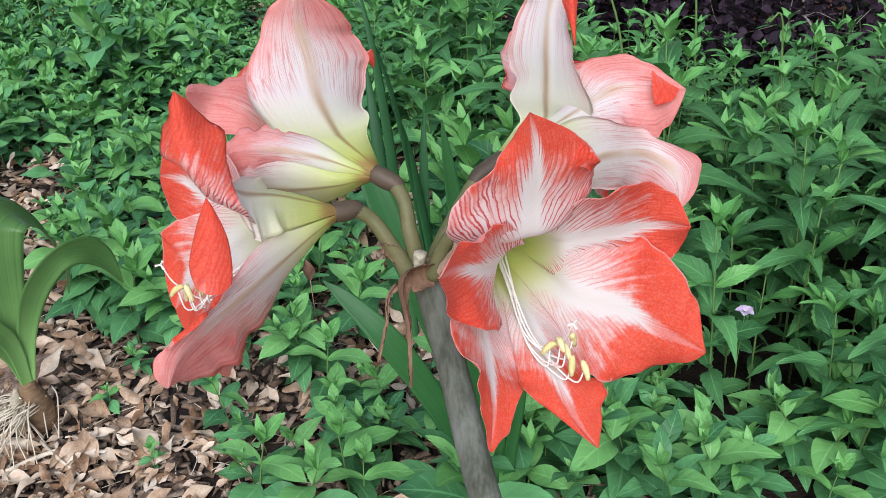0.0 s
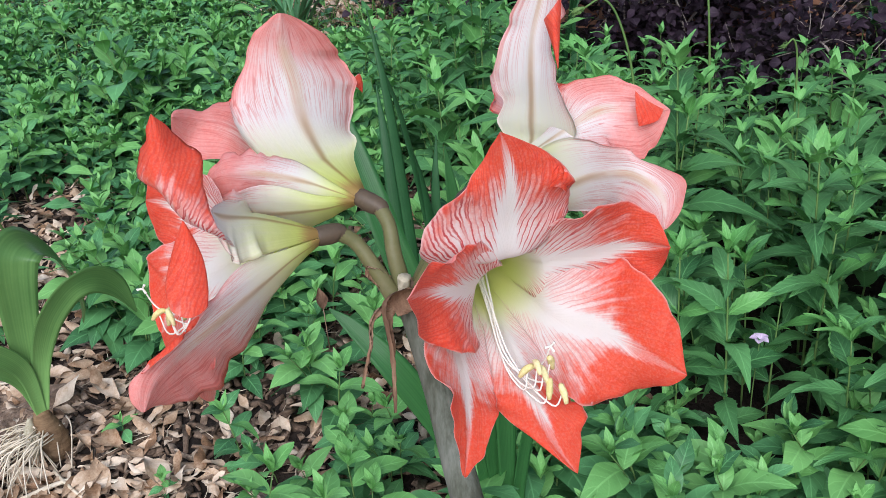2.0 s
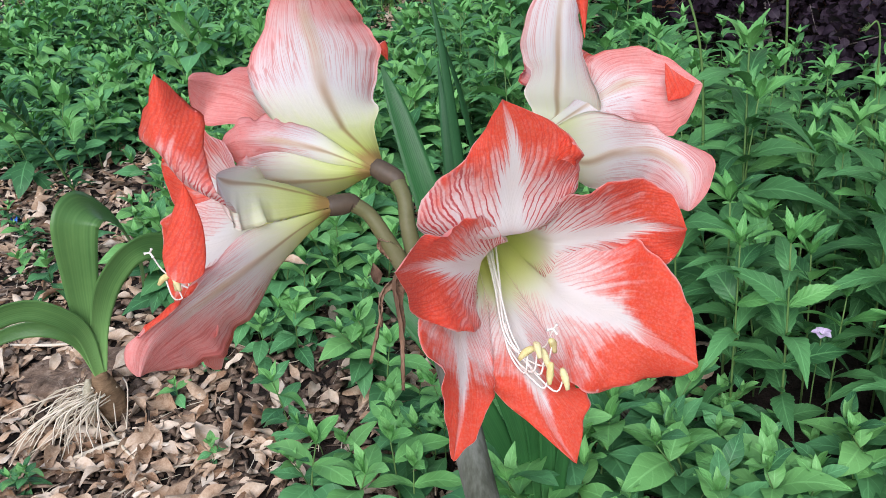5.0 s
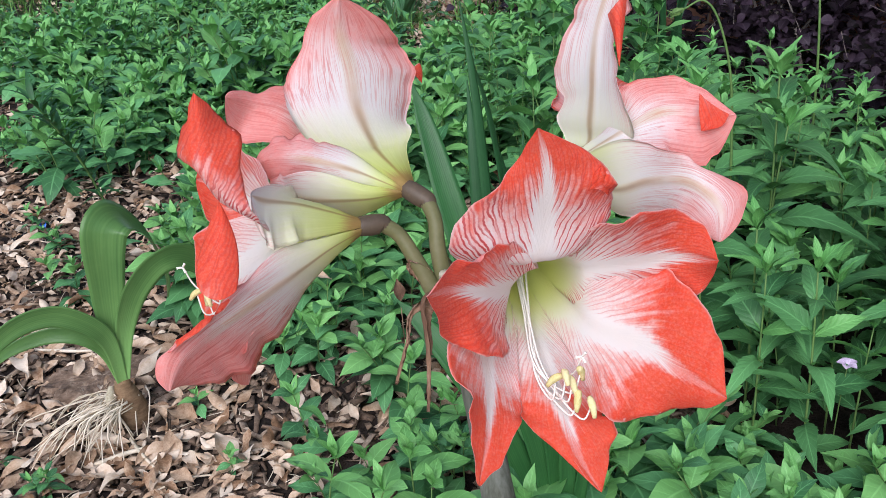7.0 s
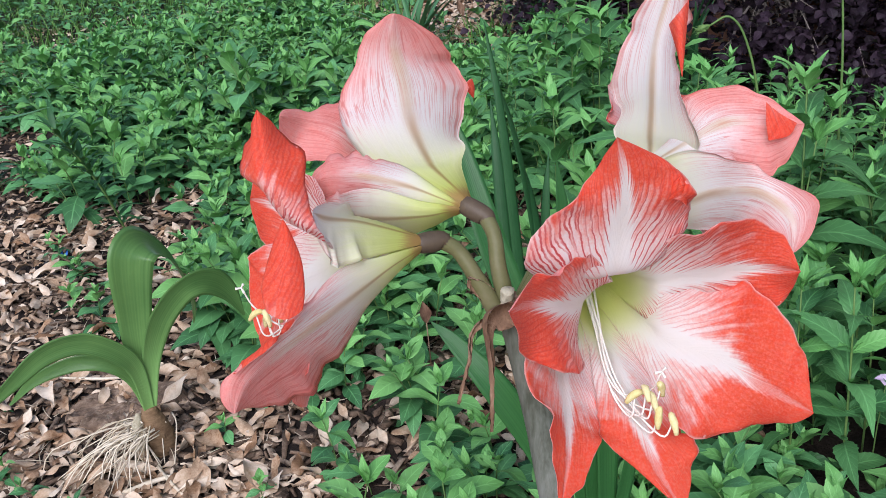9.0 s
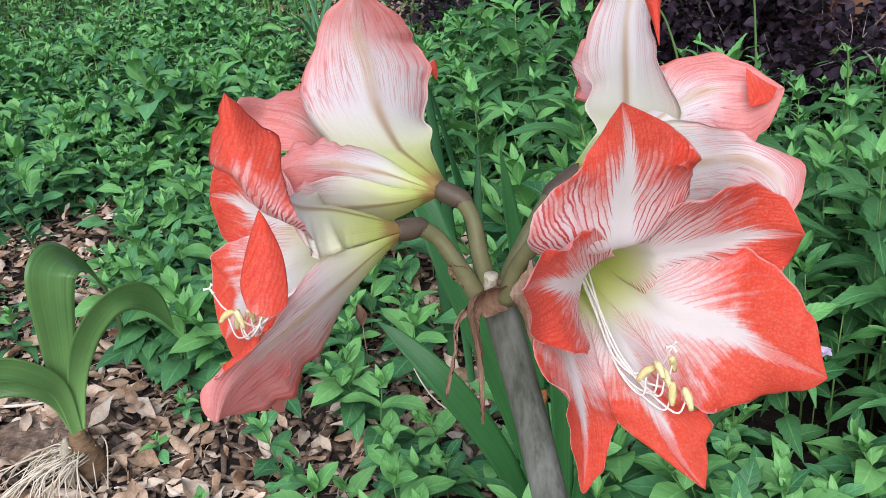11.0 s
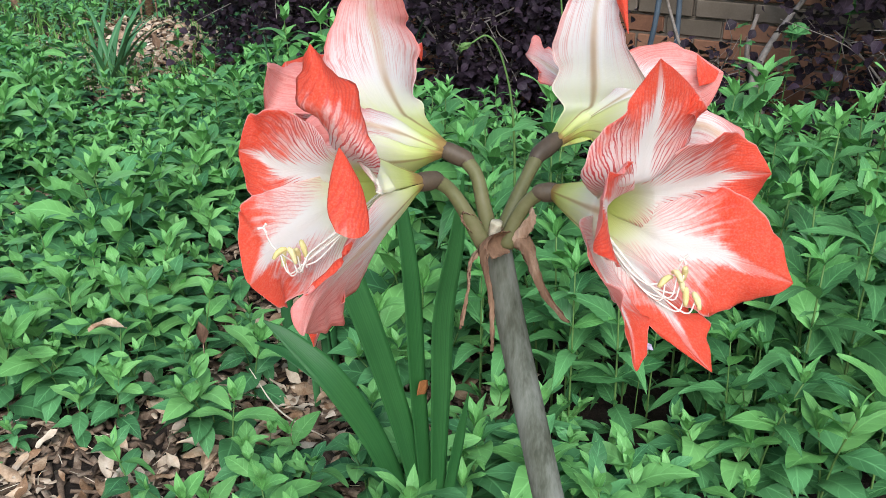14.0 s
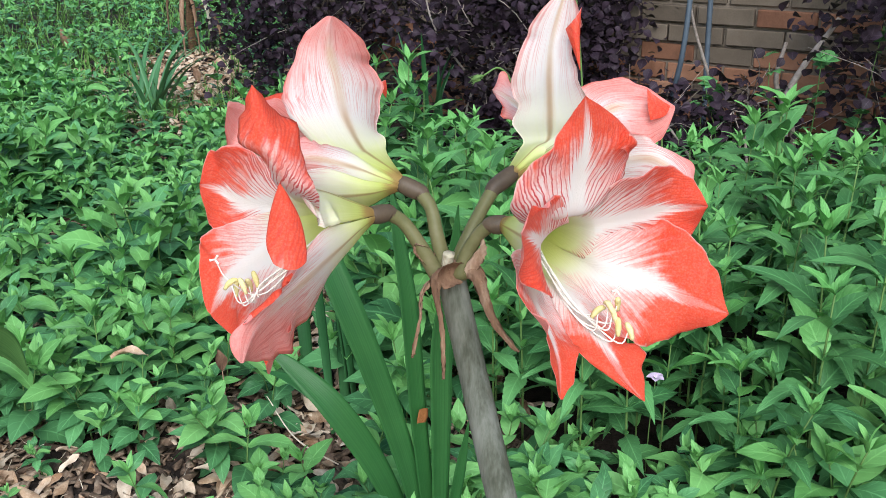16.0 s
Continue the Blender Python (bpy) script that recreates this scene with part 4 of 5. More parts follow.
COVER_SPOTS = scatter(COVER, 0.072, 4)
SEEDLINGS = [(-0.50, 0.89, 0.45), (-0.79, 0.78, 0.40), (-0.86, 0.83, 0.35), (-0.70, 0.70, 0.45), (-0.40, 0.72, 0.35), (-0.90, 1.36, 0.80), (-0.84, 1.42, 0.75), (-0.95, 1.42, 0.70), (-0.88, 1.50, 0.6),
             (-1.16, 1.77, 0.45), (-1.02, 1.62, 0.5), (-0.98, 1.05, 0.35), (-1.05, 0.95, 0.40), (-0.46, 1.00, 0.40), (-1.25, 1.50, 0.40)]
COVER_SPOTS += [(x, y, 2.4 * i, k, i % 7) for i, (x, y, k) in enumerate(SEEDLINGS)]
WEED_SPOTS = scatter(WEEDS, 0.083, 5)
near = lambda s: s[1]
for name, spots, kinds, datas, far_datas, meshes, r, cap, lab, cat, grp in (
    ("ground_cover_plant", COVER_SPOTS, cover_kinds, COVER_LEAVES, COVER_FAR, COVER_MESH, 0.0016, 110, "low leafy green plant with smooth oval leaves growing through leaf litter", "plant", "ground cover plants"),
    ("tall_weed", WEED_SPOTS, weed_kinds, WEED_LEAVES, WEED_FAR, WEED_MESH, 0.0022, 80, "upright green weed with toothed lance-shaped leaves in pairs", "weed", "tall weeds"),
):
    spots = sorted(spots, key=near)
    protos, heap = {}, Heap()
    for i, (x, y, a, sc, k) in enumerate(spots):
        m = Matrix.Translation((x, y, height(x, y) - 0.004)) @ Matrix.Rotation(a, 4, "Z") @ Matrix.Scale(sc, 4)
        if i < cap:
            if k not in protos:
                protos[k] = plant_thing(name, lab, cat, grp, kinds[k], meshes, r)
                protos[k].matrix_basis = m
            else:
                c = copy_thing(protos[k], Matrix.Identity(4))
                c.matrix_basis = m
        else:
            plant_heap(heap, kinds[k], datas if y < 1.5 else far_datas, r, m)
    two = ["cover", "cover_tip", "stem"] if "cover" in name else ["weed", "weed_tip", "stem"]
    tagged(new(name + "_mass", heap.mesh(name + "_mass", two)), "dense stand of the same " + ("low oval-leaved plants" if "cover" in name else "upright toothed weeds") + " farther back", "plants", kind="stuff")

# ---- dead leaves, chips and straw on the soil ----
LITTER = [leaf_data(L, L * w, 0.5, f, d, wave=wv, point=0.75, seed=40 + i) for i, (L, w, f, d, wv) in enumerate(((0.060, 0.40, 0.5, 0.3, 0.12), (0.052, 0.44, -0.4, -0.3, 0.10), (0.070, 0.36, 0.7, 0.5, 0.16), (0.045, 0.48, 0.3, -0.5, 0.14), (0.062, 0.34, -0.7, 0.2, 0.2)))]
LITTER_MESH = [mesh_of("dead_leaf", *d[:2], ["litter"], d[2]) for d in LITTER]
litter = thing("leaf_litter", "curled tan and brown fallen oak leaves strewn on the soil", "leaf litter")
heap, chips = Heap(), Heap()
rng = np.random.default_rng(8)
count = 0
for i in range(10500):
    y = 0.35 + 5.0 * rng.random() ** 1.4
    x = rng.uniform(-0.75 - 0.55 * y, 0.35 + 0.10 * y)
    k, s = int(rng.integers(0, 5)), 0.35 + 0.75 * rng.random()
    if rng.random() < 0.8 and (in_patch(x, y, COVER) or in_patch(x, y, WEEDS)):
        continue
    m = turn(rng.random() * 6.28, rng.normal(0.08, 0.2), rng.normal(0, 0.3), s, (x, y, height(x, y) + 0.004 + 0.012 * rng.random()))
    if rng.random() < 0.12:
        m = m @ Matrix.Scale(1.45, 4)
    if count < 260 and -1.15 < x < -0.3 and 0.7 < y < 1.5:
        part("dead_leaf", LITTER_MESH[k], litter, m=m)
        count += 1
    else:
        heap.add(*LITTER[k], 0, m)
for i in range(700):
    x, y = rng.uniform(-0.45, 0.25), rng.uniform(3.8, 5.4)
    heap.add(*LITTER[int(rng.integers(0, 5))], 0, turn(rng.random() * 6.28, rng.normal(0.1, 0.25), rng.normal(0, 0.3), 0.8 + 0.7 * rng.random(), (x, y, height(x, y) + 0.01)))
tagged(new("fallen_leaves", heap.mesh("fallen_leaves", ["litter"])), "thick scatter of dry brown fallen leaves", "fallen leaves", kind="stuff")
for i in range(13000):
    y = 0.4 + 3.2 * rng.random() ** 1.3
    x = rng.uniform(-0.75 - 0.55 * y, 0.3 + 0.1 * y)
    L, w = 0.008 + 0.035 * rng.random() ** 3, 0.002 + 0.005 * rng.random()
    v, f = box(-w, w, -L, L, -w * 0.4, w * 0.4)
    v = np.array(v) + rng.normal(0, w * 0.3, (8, 3))
    chips.add(v, f, None, 0, turn(rng.random() * 6.28, rng.normal(0, 0.25), rng.normal(0, 0.4), 1, (x, y, height(x, y) + 0.004)))
for i in range(700):
    y = 0.5 + 2.4 * rng.random() ** 1.3
    x = rng.uniform(-0.75 - 0.5 * y, 0.2)
    a, L = rng.random() * 6.28, 0.02 + 0.05 * rng.random()
    p = np.array((x, y, height(x, y) + 0.008))
    q = p + (math.cos(a) * L, math.sin(a) * L, 0.004 * rng.random())
    v, f = tube([p, (p + q) / 2 + rng.normal(0, 0.004, 3), q], (0.0009, 0.0006), 4, 4)
    chips.add(v, f, None, 1)
tagged(new("bark_mulch", chips.mesh("bark_mulch", ["bark", "straw"])), "dark shredded bark chips in the soil", "mulch", kind="stuff")

# ---- strap-leaved bulb at the edge of the bed ----
strap = thing("strap_leaf_bulb", "young bulb with broad arching glossy green leaves in leaf litter", "bulb plant")
for pts, w in (
    ([(-614, 890, 40), (-609, 885, 122), (-601, 880, 191), (-591, 876, 257), (-581, 873, 315), (-573, 880, 347), (-561, 912, 350), (-546, 955, 306), (-538, 983, 248), (-538, 997, 191), (-545, 1000, 148)], (8, 16, 24, 29, 34, 37, 35, 27, 22, 14, 2)),
    ([(-610, 890, 50), (-590, 884, 140), (-562, 878, 208), (-533, 876, 250), (-501, 882, 278), (-474, 908, 276), (-454, 942, 240), (-439, 962, 178)], (8, 15, 20, 22, 23, 23, 18, 2)),
    ([(-615, 888, 40), (-610, 872, 122), (-616, 858, 165), (-638, 840, 200), (-670, 820, 224), (-715, 790, 224), (-766, 760, 190), (-830, 740, 140)], (9, 13, 16, 18, 19, 18, 12, 2)),
    ([(-617, 892, 40), (-624, 880, 108), (-640, 866, 146), (-670, 856, 166), (-714, 848, 168), (-772, 838, 148), (-820, 830, 110)], (8, 11, 13, 14, 13, 9, 2)),
):
    v, f, uv = ribbon(mm(pts), [k * MM for k in w], (0.9, 0.35, 0.0) if pts[4][0] > -600 else (0.75, 0.5, 0.4), 0.2, 40, 8)
    part("leaf", mesh_of("leaf", v, f, ["strap"], uv), strap)
r9 = np.random.default_rng(77)
v, f = tube(mm([(-612, 895, -45), (-613, 894, -20), (-616, 892, 15), (-617, 890, 48)]), (0.026, 0.027, 0.022, 0.013), 18, 18, 0.16, r9)
part("bulb_neck", mesh_of("bulb_neck", v, f, ["bulb"]), strap, "brown scaly neck of the bulb")
v, f, uv = ribbon(mm([(-632, 878, 45), (-636, 872, 20), (-634, 868, -10), (-630, 866, -30)]), (0.004, 0.010, 0.012, 0.008), (0.8, 0.4, 0), 0.6, 16, 6)
part("dry_skin", mesh_of("dry_skin", v, f, ["cut"], uv), strap, "peeling white papery skin")
straws = Heap()
for i in range(70):
    a = rng.uniform(2.7, 5.0)
    p0 = np.array((-0.63 + rng.normal(0, 0.02), 0.885 + rng.normal(0, 0.02), 0.0 + 0.03 * rng.random()))
    L = 0.05 + 0.12 * rng.random()
    p2 = p0 + np.array((math.cos(a) * L, math.sin(a) * L * 0.8, 0))
    p2[2] = height(p2[0], p2[1]) + 0.006
    p1 = (p0 + p2) / 2 + (rng.normal(0, 0.016), rng.normal(0, 0.016), 0.02 * rng.random() + 0.006)
    v, f = tube([p0, p1, p2], (0.0015, 0.0010), 7, 4)
    straws.add(v, f)
tagged(new("dry_straw", straws.mesh("dry_straw", ["straw"])), "bleached dry leaf strands round the bulb", "straw", kind="stuff")


# ---- sword-leaved clump behind the stalk ----
def blade(parent, pts, w, side, mat="iris", n=30):
    v, f, uv = ribbon(mm(pts), [k * MM for k in w], side, 0.22, n, 6)
    return part("blade", mesh_of("blade", v, f, [mat], uv), parent)


clump = thing("sword_leaf_clump", "clump of dark green sword-shaped leaves behind the flower stalk", "leaf clump")
for pts, w in (
    ([(98, 455, -20), (90, 455, 130), (72, 456, 240), (34, 458, 385), (0, 478, 495), (-30, 530, 600), (-45, 560, 645)], (9, 12, 15, 17, 17, 11, 1)),
    ([(104, 456, -20), (100, 456, 150), (90, 454, 300), (83, 452, 441), (74, 460, 540), (70, 470, 600)], (8, 10, 12, 12, 8, 1)),
    ([(112, 450, -20), (114, 448, 150), (116, 444, 300), (118, 440, 410), (130, 432, 500), (138, 430, 580)], (9, 12, 15, 16, 12, 1)),
    ([(92, 462, -20), (74, 464, 110), (40, 468, 220), (-10, 474, 318), (-55, 500, 370), (-82, 520, 390)], (9, 12, 16, 17, 10, 1)),
    ([(118, 448, -20), (126, 446, 120), (140, 442, 220), (152, 440, 290)], (7, 9, 9, 1)),
    ([(94, 468, -20), (70, 500, 120), (20, 560, 230), (-40, 620, 280), (-80, 660, 285)], (6, 8, 9, 8, 1)),
):
    blade(clump, pts, w, (0.95, 0.3, 0), "sword")
v, f, uv = ribbon(mm([(92, 447, 295), (94, 446, 305), (95, 446, 315)]), (0.006, 0.0075, 0.006), (0.95, 0.2, 0), 0.2, 6, 4)
part("rust_spot", mesh_of("rust_spot", v, f, ["rust"], uv), clump, "rusty brown spot on a leaf")


# ---- blades and clumps farther back ----
def iris_clump(at, count, tall, spread, seed, label, paint="iris"):
    r = np.random.default_rng(seed)
    root = thing("iris_clump", label, "iris", group="iris clumps")
    for i in range(count):
        a, h = r.random() * 6.28, tall * (0.65 + 0.45 * r.random())
        out = spread * (0.2 + r.random())
        b = np.array((at[0] + r.normal(0, 0.03), at[1] + r.normal(0, 0.03), height(at[0], at[1]) - 0.01))
        d = np.array((math.cos(a), math.sin(a), 0))
        pts = [b, b + d * out * 0.2 + (0, 0, h * 0.4), b + d * out * 0.55 + (0, 0, h * 0.78), b + d * out + (0, 0, h)]
        w = 0.009 + 0.005 * r.random()
        v, f, uv = ribbon(pts, (w * 0.7, w, w * 0.8, 0.001), (math.cos(a + 1.57), math.sin(a + 1.57), 0), 0.2, 14, 4)
        part("blade", mesh_of("blade", v, f, [paint], uv), root)
    return root


iris_clump((-0.27, 3.62), 18, 0.36, 0.38, 1, "spreading clump of blue-green iris blades", "flag")
iris_clump((0.10, 0.98), 5, 0.62, 0.14, 2, "tall dark green iris blades among weeds")
iris_clump((0.62, 2.35), 9, 0.50, 0.15, 3, "dark iris blades in front of a purple shrub")

# nodding weed heads, the lilac flower and the brown bud
def nodder(pts, r, head):
    root = thing("nodding_weed", "thin green weed stem with a small pale nodding head", "weed", group="nodding weeds")
    v, f = tube(mm(pts), (r * 1.5, r, r * 0.8), 26, 6)
    part("stem", mesh_of("stem", v, f, ["stem"]), root)
    e, d = np.array(pts[-1], float) * MM, np.array(pts[-1], float) - np.array(pts[-2], float)
    d /= np.linalg.norm(d)
    g = np.random.default_rng(int(pts[-1][0]))
    pieces = [tube([e, e + d * head * 0.5, e + d * head], (0.002, head * 0.3, 0.001), 8, 8, 0.3, g)]
    for k in range(26):
        o = e + d * head * g.random() + g.normal(0, head * 0.16, 3)
        pieces.append(tube([o, o + d * 0.006 + g.normal(0, 0.003, 3)], (0.0012, 0.0004), 3, 5))
    v, f = merged(*pieces)
    part("flower_head", mesh_of("flower_head", v, f, ["stem"]), root)


nodder([(455, 1010, 0), (452, 1005, 300), (440, 1000, 480), (415, 998, 580), (388, 998, 618), (358, 998, 607)], 0.002, 0.022)
nodder([(830, 1200, 0), (826, 1195, 300), (818, 1188, 420), (806, 1184, 462), (792, 1182, 455)], 0.002, 0.012)
nodder([(700, 1300, 0), (690, 1300, 400), (668, 1300, 640), (650, 1300, 760)], 0.0022, 0.025)

lilac = thing("lilac_flower", "small pale lilac flower low among the weeds", "flower")
for k in range(5):
    a = k * 1.257
    d = leaf_data(0.016, 0.013, 0.6, 0.3, 0.3, point=0.5, seed=60 + k)
    part("petal", mesh_of("petal", d[0], d[1], ["lilac"], d[2]), lilac, m=turn(a, radians(20), 0, 1, (0.527, 0.639, 0.178)))
v, f = tube(mm([(527, 650, -20), (526, 646, 90), (527, 639, 178)]), (0.0012, 0.0009), 8, 5)
part("stem", mesh_of("stem", v, f, ["stem"]), lilac)
bud = thing("dead_leaf_upright", "brown withered leaf standing upright in the ground cover", "dead leaf")
d = leaf_data(0.045, 0.022, 0.5, 0.5, 0.1, wave=0.1, seed=70)
part("leaf", mesh_of("leaf", d[0], d[1], ["papery"], d[2]), bud, m=turn(0.3, radians(82), 0, 1, (-0.131, 1.052, 0.085)))
v, f = tube(mm([(-131, 1056, -30), (-131, 1054, 90)]), (0.0014, 0.001), 6, 5)
part("stem", mesh_of("stem", v, f, ["papery"]), bud)
lying = tagged(new("dead_leaf_resting", mesh_of("dead_leaf", *LITTER[2][:2], ["litter"], LITTER[2][2])), "curled brown leaf resting on green leaves", "dead leaf")
lying.matrix_world = turn(-1.5, 0.1, 0.1, 0.95, (-0.32, 1.06, 0.140))

for x, y, a, s in ((-0.80, 5.9, 0.4, 2.6), (-0.38, 5.1, -0.5, 2.2), (-0.05, 4.3, 0.6, 1.8)):
    dark = thing("dead_leaf_upright", "dark brown withered leaf standing upright far back", "dead leaf")
    d = leaf_data(0.06, 0.024, 0.5, 0.5, 0.1, wave=0.1, seed=int(y * 9))
    part("leaf", mesh_of("leaf", d[0], d[1], ["papery"], d[2]), dark, m=turn(a, radians(75), 0, s, (x, y, height(x, y))))
foil = thing("litter_scrap", "scrap of bright blue foil with black plastic on the mulch", "litter")
d = leaf_data(0.028, 0.02, 0.5, 0.6, 0.2, wave=0.4, seed=81)
part("foil", mesh_of("foil", d[0], d[1], ["blue"], d[2]), foil, "bright blue foil", turn(0.5, 0.3, 0.2, 1, (-1.135, 1.77, -0.05)))
d = leaf_data(0.05, 0.02, 0.5, 0.6, 0.2, wave=0.4, seed=82)
part("scrap", mesh_of("scrap", d[0], d[1], ["black"], d[2]), foil, "black plastic scrap", turn(2.2, 0.1, 0.2, 1, (-1.16, 1.74, -0.055)))

# withered stump far back, its dead leaves hanging down
stump = thing("withered_stalk", "brown withered stalk with pale dead leaves hanging from it", "dead plant")
v, f = tube([(-0.03, 5.30, -0.06), (-0.035, 5.31, 0.15), (-0.02, 5.33, 0.38), (-0.03, 5.34, 0.62)], (0.030, 0.024, 0.020, 0.014), 16, 10, 0.25, r9)
part("stalk", mesh_of("stalk", v, f, ["bulb"]), stump, "brown fibrous stalk")
for k, (dx, dy, top, low, w) in enumerate(((0.10, -0.10, 0.34, 0.06, 0.045), (-0.05, -0.12, 0.30, -0.02, 0.014), (0.03, -0.14, 0.26, -0.03, 0.012), (-0.12, -0.05, 0.40, 0.10, 0.016), (0.16, -0.04, 0.22, -0.02, 0.02))):
    p0 = np.array((-0.03, 5.30, top))
    pts = [p0, p0 + (dx * 0.6, dy * 0.6, 0.04), p0 + (dx, dy, -0.08), np.array((-0.03 + dx * 1.1, 5.30 + dy * 1.1, low))]
    v, f, uv = ribbon(pts, (w * 0.4, w, w * 0.9, w * 0.2), (0.9, 0.3, 0), 0.5, 16, 6, 0.8, 0.002)
    part("dead_leaf", mesh_of("dead_leaf", v, f, ["cut" if k == 0 else "papery"], uv), stump, "whitish dry leaf" if k == 0 else "")

# a shoot with whorls of narrow leaves, and a strap leaf leaning in beside it
shoot = thing("whorled_shoot", "leaning shoot closely set with narrow pointed dark leaves", "plant")
line = spline([(-0.98, 1.86, -0.06), (-0.99, 1.80, 0.10), (-1.01, 1.75, 0.22), (-1.04, 1.70, 0.33)], 22)
v, f = tube(line[::7], (0.004, 0.002), 12, 6)
part("stem", mesh_of("stem", v, f, ["stem"]), shoot)
d = leaf_data(0.085, 0.014, 0.4, 0.25, 0.5, seed=33, n=7)
slim = mesh_of("leaf", d[0], d[1], ["iris"], d[2])
for k in range(64):
    a = line[min(21, 3 + k * 18 // 64)]
    part("leaf", slim, shoot, m=turn(k * 2.4 + r9.normal(0, 0.2), radians(18 + 0.5 * k + r9.normal(0, 8)), r9.normal(0, 0.2), 0.75 + 0.4 * r9.random(), a))
leaning = thing("leaning_strap_leaf", "long pale green strap leaf arching in over the mulch", "leaf")
v, f, uv = ribbon(mm([(-1330, 1230, -60), (-1250, 1220, 240), (-1120, 1210, 420), (-960, 1200, 492), (-860, 1200, 500), (-790, 1200, 512)]), (0.012, 0.02, 0.024, 0.022, 0.016, 0.002), (0.1, 0.8, -0.5), 0.25, 30, 6)
part("blade", mesh_of("blade", v, f, ["flag"], uv), leaning)

# dry sticks lying in front
for pts, r in (([(-640, 760, -30), (-560, 785, -22), (-480, 770, -25)], 0.004), ([(-600, 830, -35), (-560, 770, -20), (-510, 720, -30)], 0.003), ([(-560, 640, -30), (-480, 700, -22), (-400, 720, -28)], 0.002),
               ([(-900, 1150, -40), (-800, 1120, -30), (-740, 1130, -36)], 0.003), ([(60, 820, -20), (-20, 900, 10), (-60, 980, 60)], 0.0014)):
    v, f = tube(mm(pts), (r, r * 1.1, r * 0.6), 14, 7, 0.15, r9)
    tagged(new("stick", mesh_of("stick", v, f, ["straw"])), "pale dry stick lying on the leaf litter", "stick", group="sticks")
sv, sf, na, nr = [], [], 48, 9
for q in range(nr):
    for k in range(na):
        a, e = k * 2 * math.pi / na, q / (nr - 1)
        rad = e * (0.085 + 0.03 * noise.noise((math.cos(a) * 2.5, math.sin(a) * 2.5, 4.0)))
        x, y = -0.715 + rad * 1.35 * math.cos(a), 1.035 + rad * math.sin(a)
        z = height(x, y) + (0.016 + 0.010 * noise.noise((x * 26, y * 26, 1)) + 0.006 * noise.noise((x * 80, y * 80, 2)) if q < nr - 1 else -0.01)
        sv.append((x, y, z))
sf = [(q * na + k, q * na + (k + 1) % na, (q + 1) * na + (k + 1) % na, (q + 1) * na + k) for q in range(nr - 1) for k in range(na)]
tagged(new("bark_slab", mesh_of("bark_slab", sv, sf, ["bark"], smooth=False)), "crumbling flat piece of weathered wood on the soil", "bark")

# ---- purple-leaved shrubs ----
def shrub(name, label, at, size, leaves, seed, stems):
    r = np.random.default_rng(seed)
    root = thing(name, label, "shrub", group="purple shrubs")
    data = leaf_data(0.036, 0.030, 0.48, 0.2, 0.4, point=0.4, seed=5, n=6)
    heap = Heap()
    for i in range(stems):
        a = r.random() * 6.28
        b = np.array((at[0] + r.normal(0, 0.08), at[1] + r.normal(0, 0.08), height(at[0], at[1]) - 0.02))
        e = np.array(at) + np.array(size) * (math.cos(a) * (0.3 + 0.6 * r.random()), math.sin(a) * (0.3 + 0.6 * r.random()), r.uniform(-0.3, 0.95))
        mid = b * 0.5 + e * 0.5 + (*r.normal(0, 0.05, 2), 0.08)
        pts = [b, b * 0.7 + mid * 0.3 + (*r.normal(0, 0.015, 2), 0), mid, mid * 0.4 + e * 0.6 + r.normal(0, 0.02, 3), e]
        v, f = tube(pts, (0.008, 0.006, 0.004, 0.0025, 0.0012), 18, 6)
        part("branch", mesh_of("branch", v, f, ["twig"]), root)
        for q in range(9):
            s = spline(pts, 18)[int(r.integers(7, 17))]
            t2 = s + r.normal(0, 0.11, 3)
            v, f = tube([s, (s + t2) / 2 + r.normal(0, 0.015, 3), t2], (0.002, 0.0007), 6, 4)
            heap.add(v, f, None, 1)
    clumps = [np.array(at) + np.array(size) * k * (0.45 + 0.5 * r.random()) / np.linalg.norm(k) for k in r.normal(0, 1, (70, 3))]
    for i in range(leaves):
        c = clumps[int(r.integers(0, len(clumps)))]
        p = c + r.normal(0, 0.075, 3)
        if p[2] < height(p[0], p[1]) + 0.03:
            p[2] = height(p[0], p[1]) + 0.03 + 0.1 * r.random()
        heap.add(*data, 0, turn(r.random() * 6.28, r.normal(-0.2, 0.5), r.normal(0, 0.5), 0.6 + 0.6 * r.random(), p))
    tagged(part("foliage", heap.mesh("foliage", ["shrub", "twig"]), root), "mass of small dark purple leaves with fine twigs")


shrub("purple_shrub", "broad shrub with dark purple leaves and fine grey twigs", (1.05, 2.65, 0.36), (0.50, 0.40, 0.42), 6000, 3, 18)
shrub("purple_shrub", "dark purple shrub standing behind the iris", (0.48, 3.55, 0.46), (0.50, 0.45, 0.55), 5600, 4, 16)
shrub("purple_shrub", "purple-leaved shrub with bare lower branches by the wall", (2.04, 1.66, 0.52), (0.46, 0.36, 0.50), 3200, 6, 14)

shrub("purple_shrub", "low dark purple shrub at the foot of the wall", (1.42, 2.06, 0.10), (0.42, 0.18, 0.20), 2600, 9, 9)

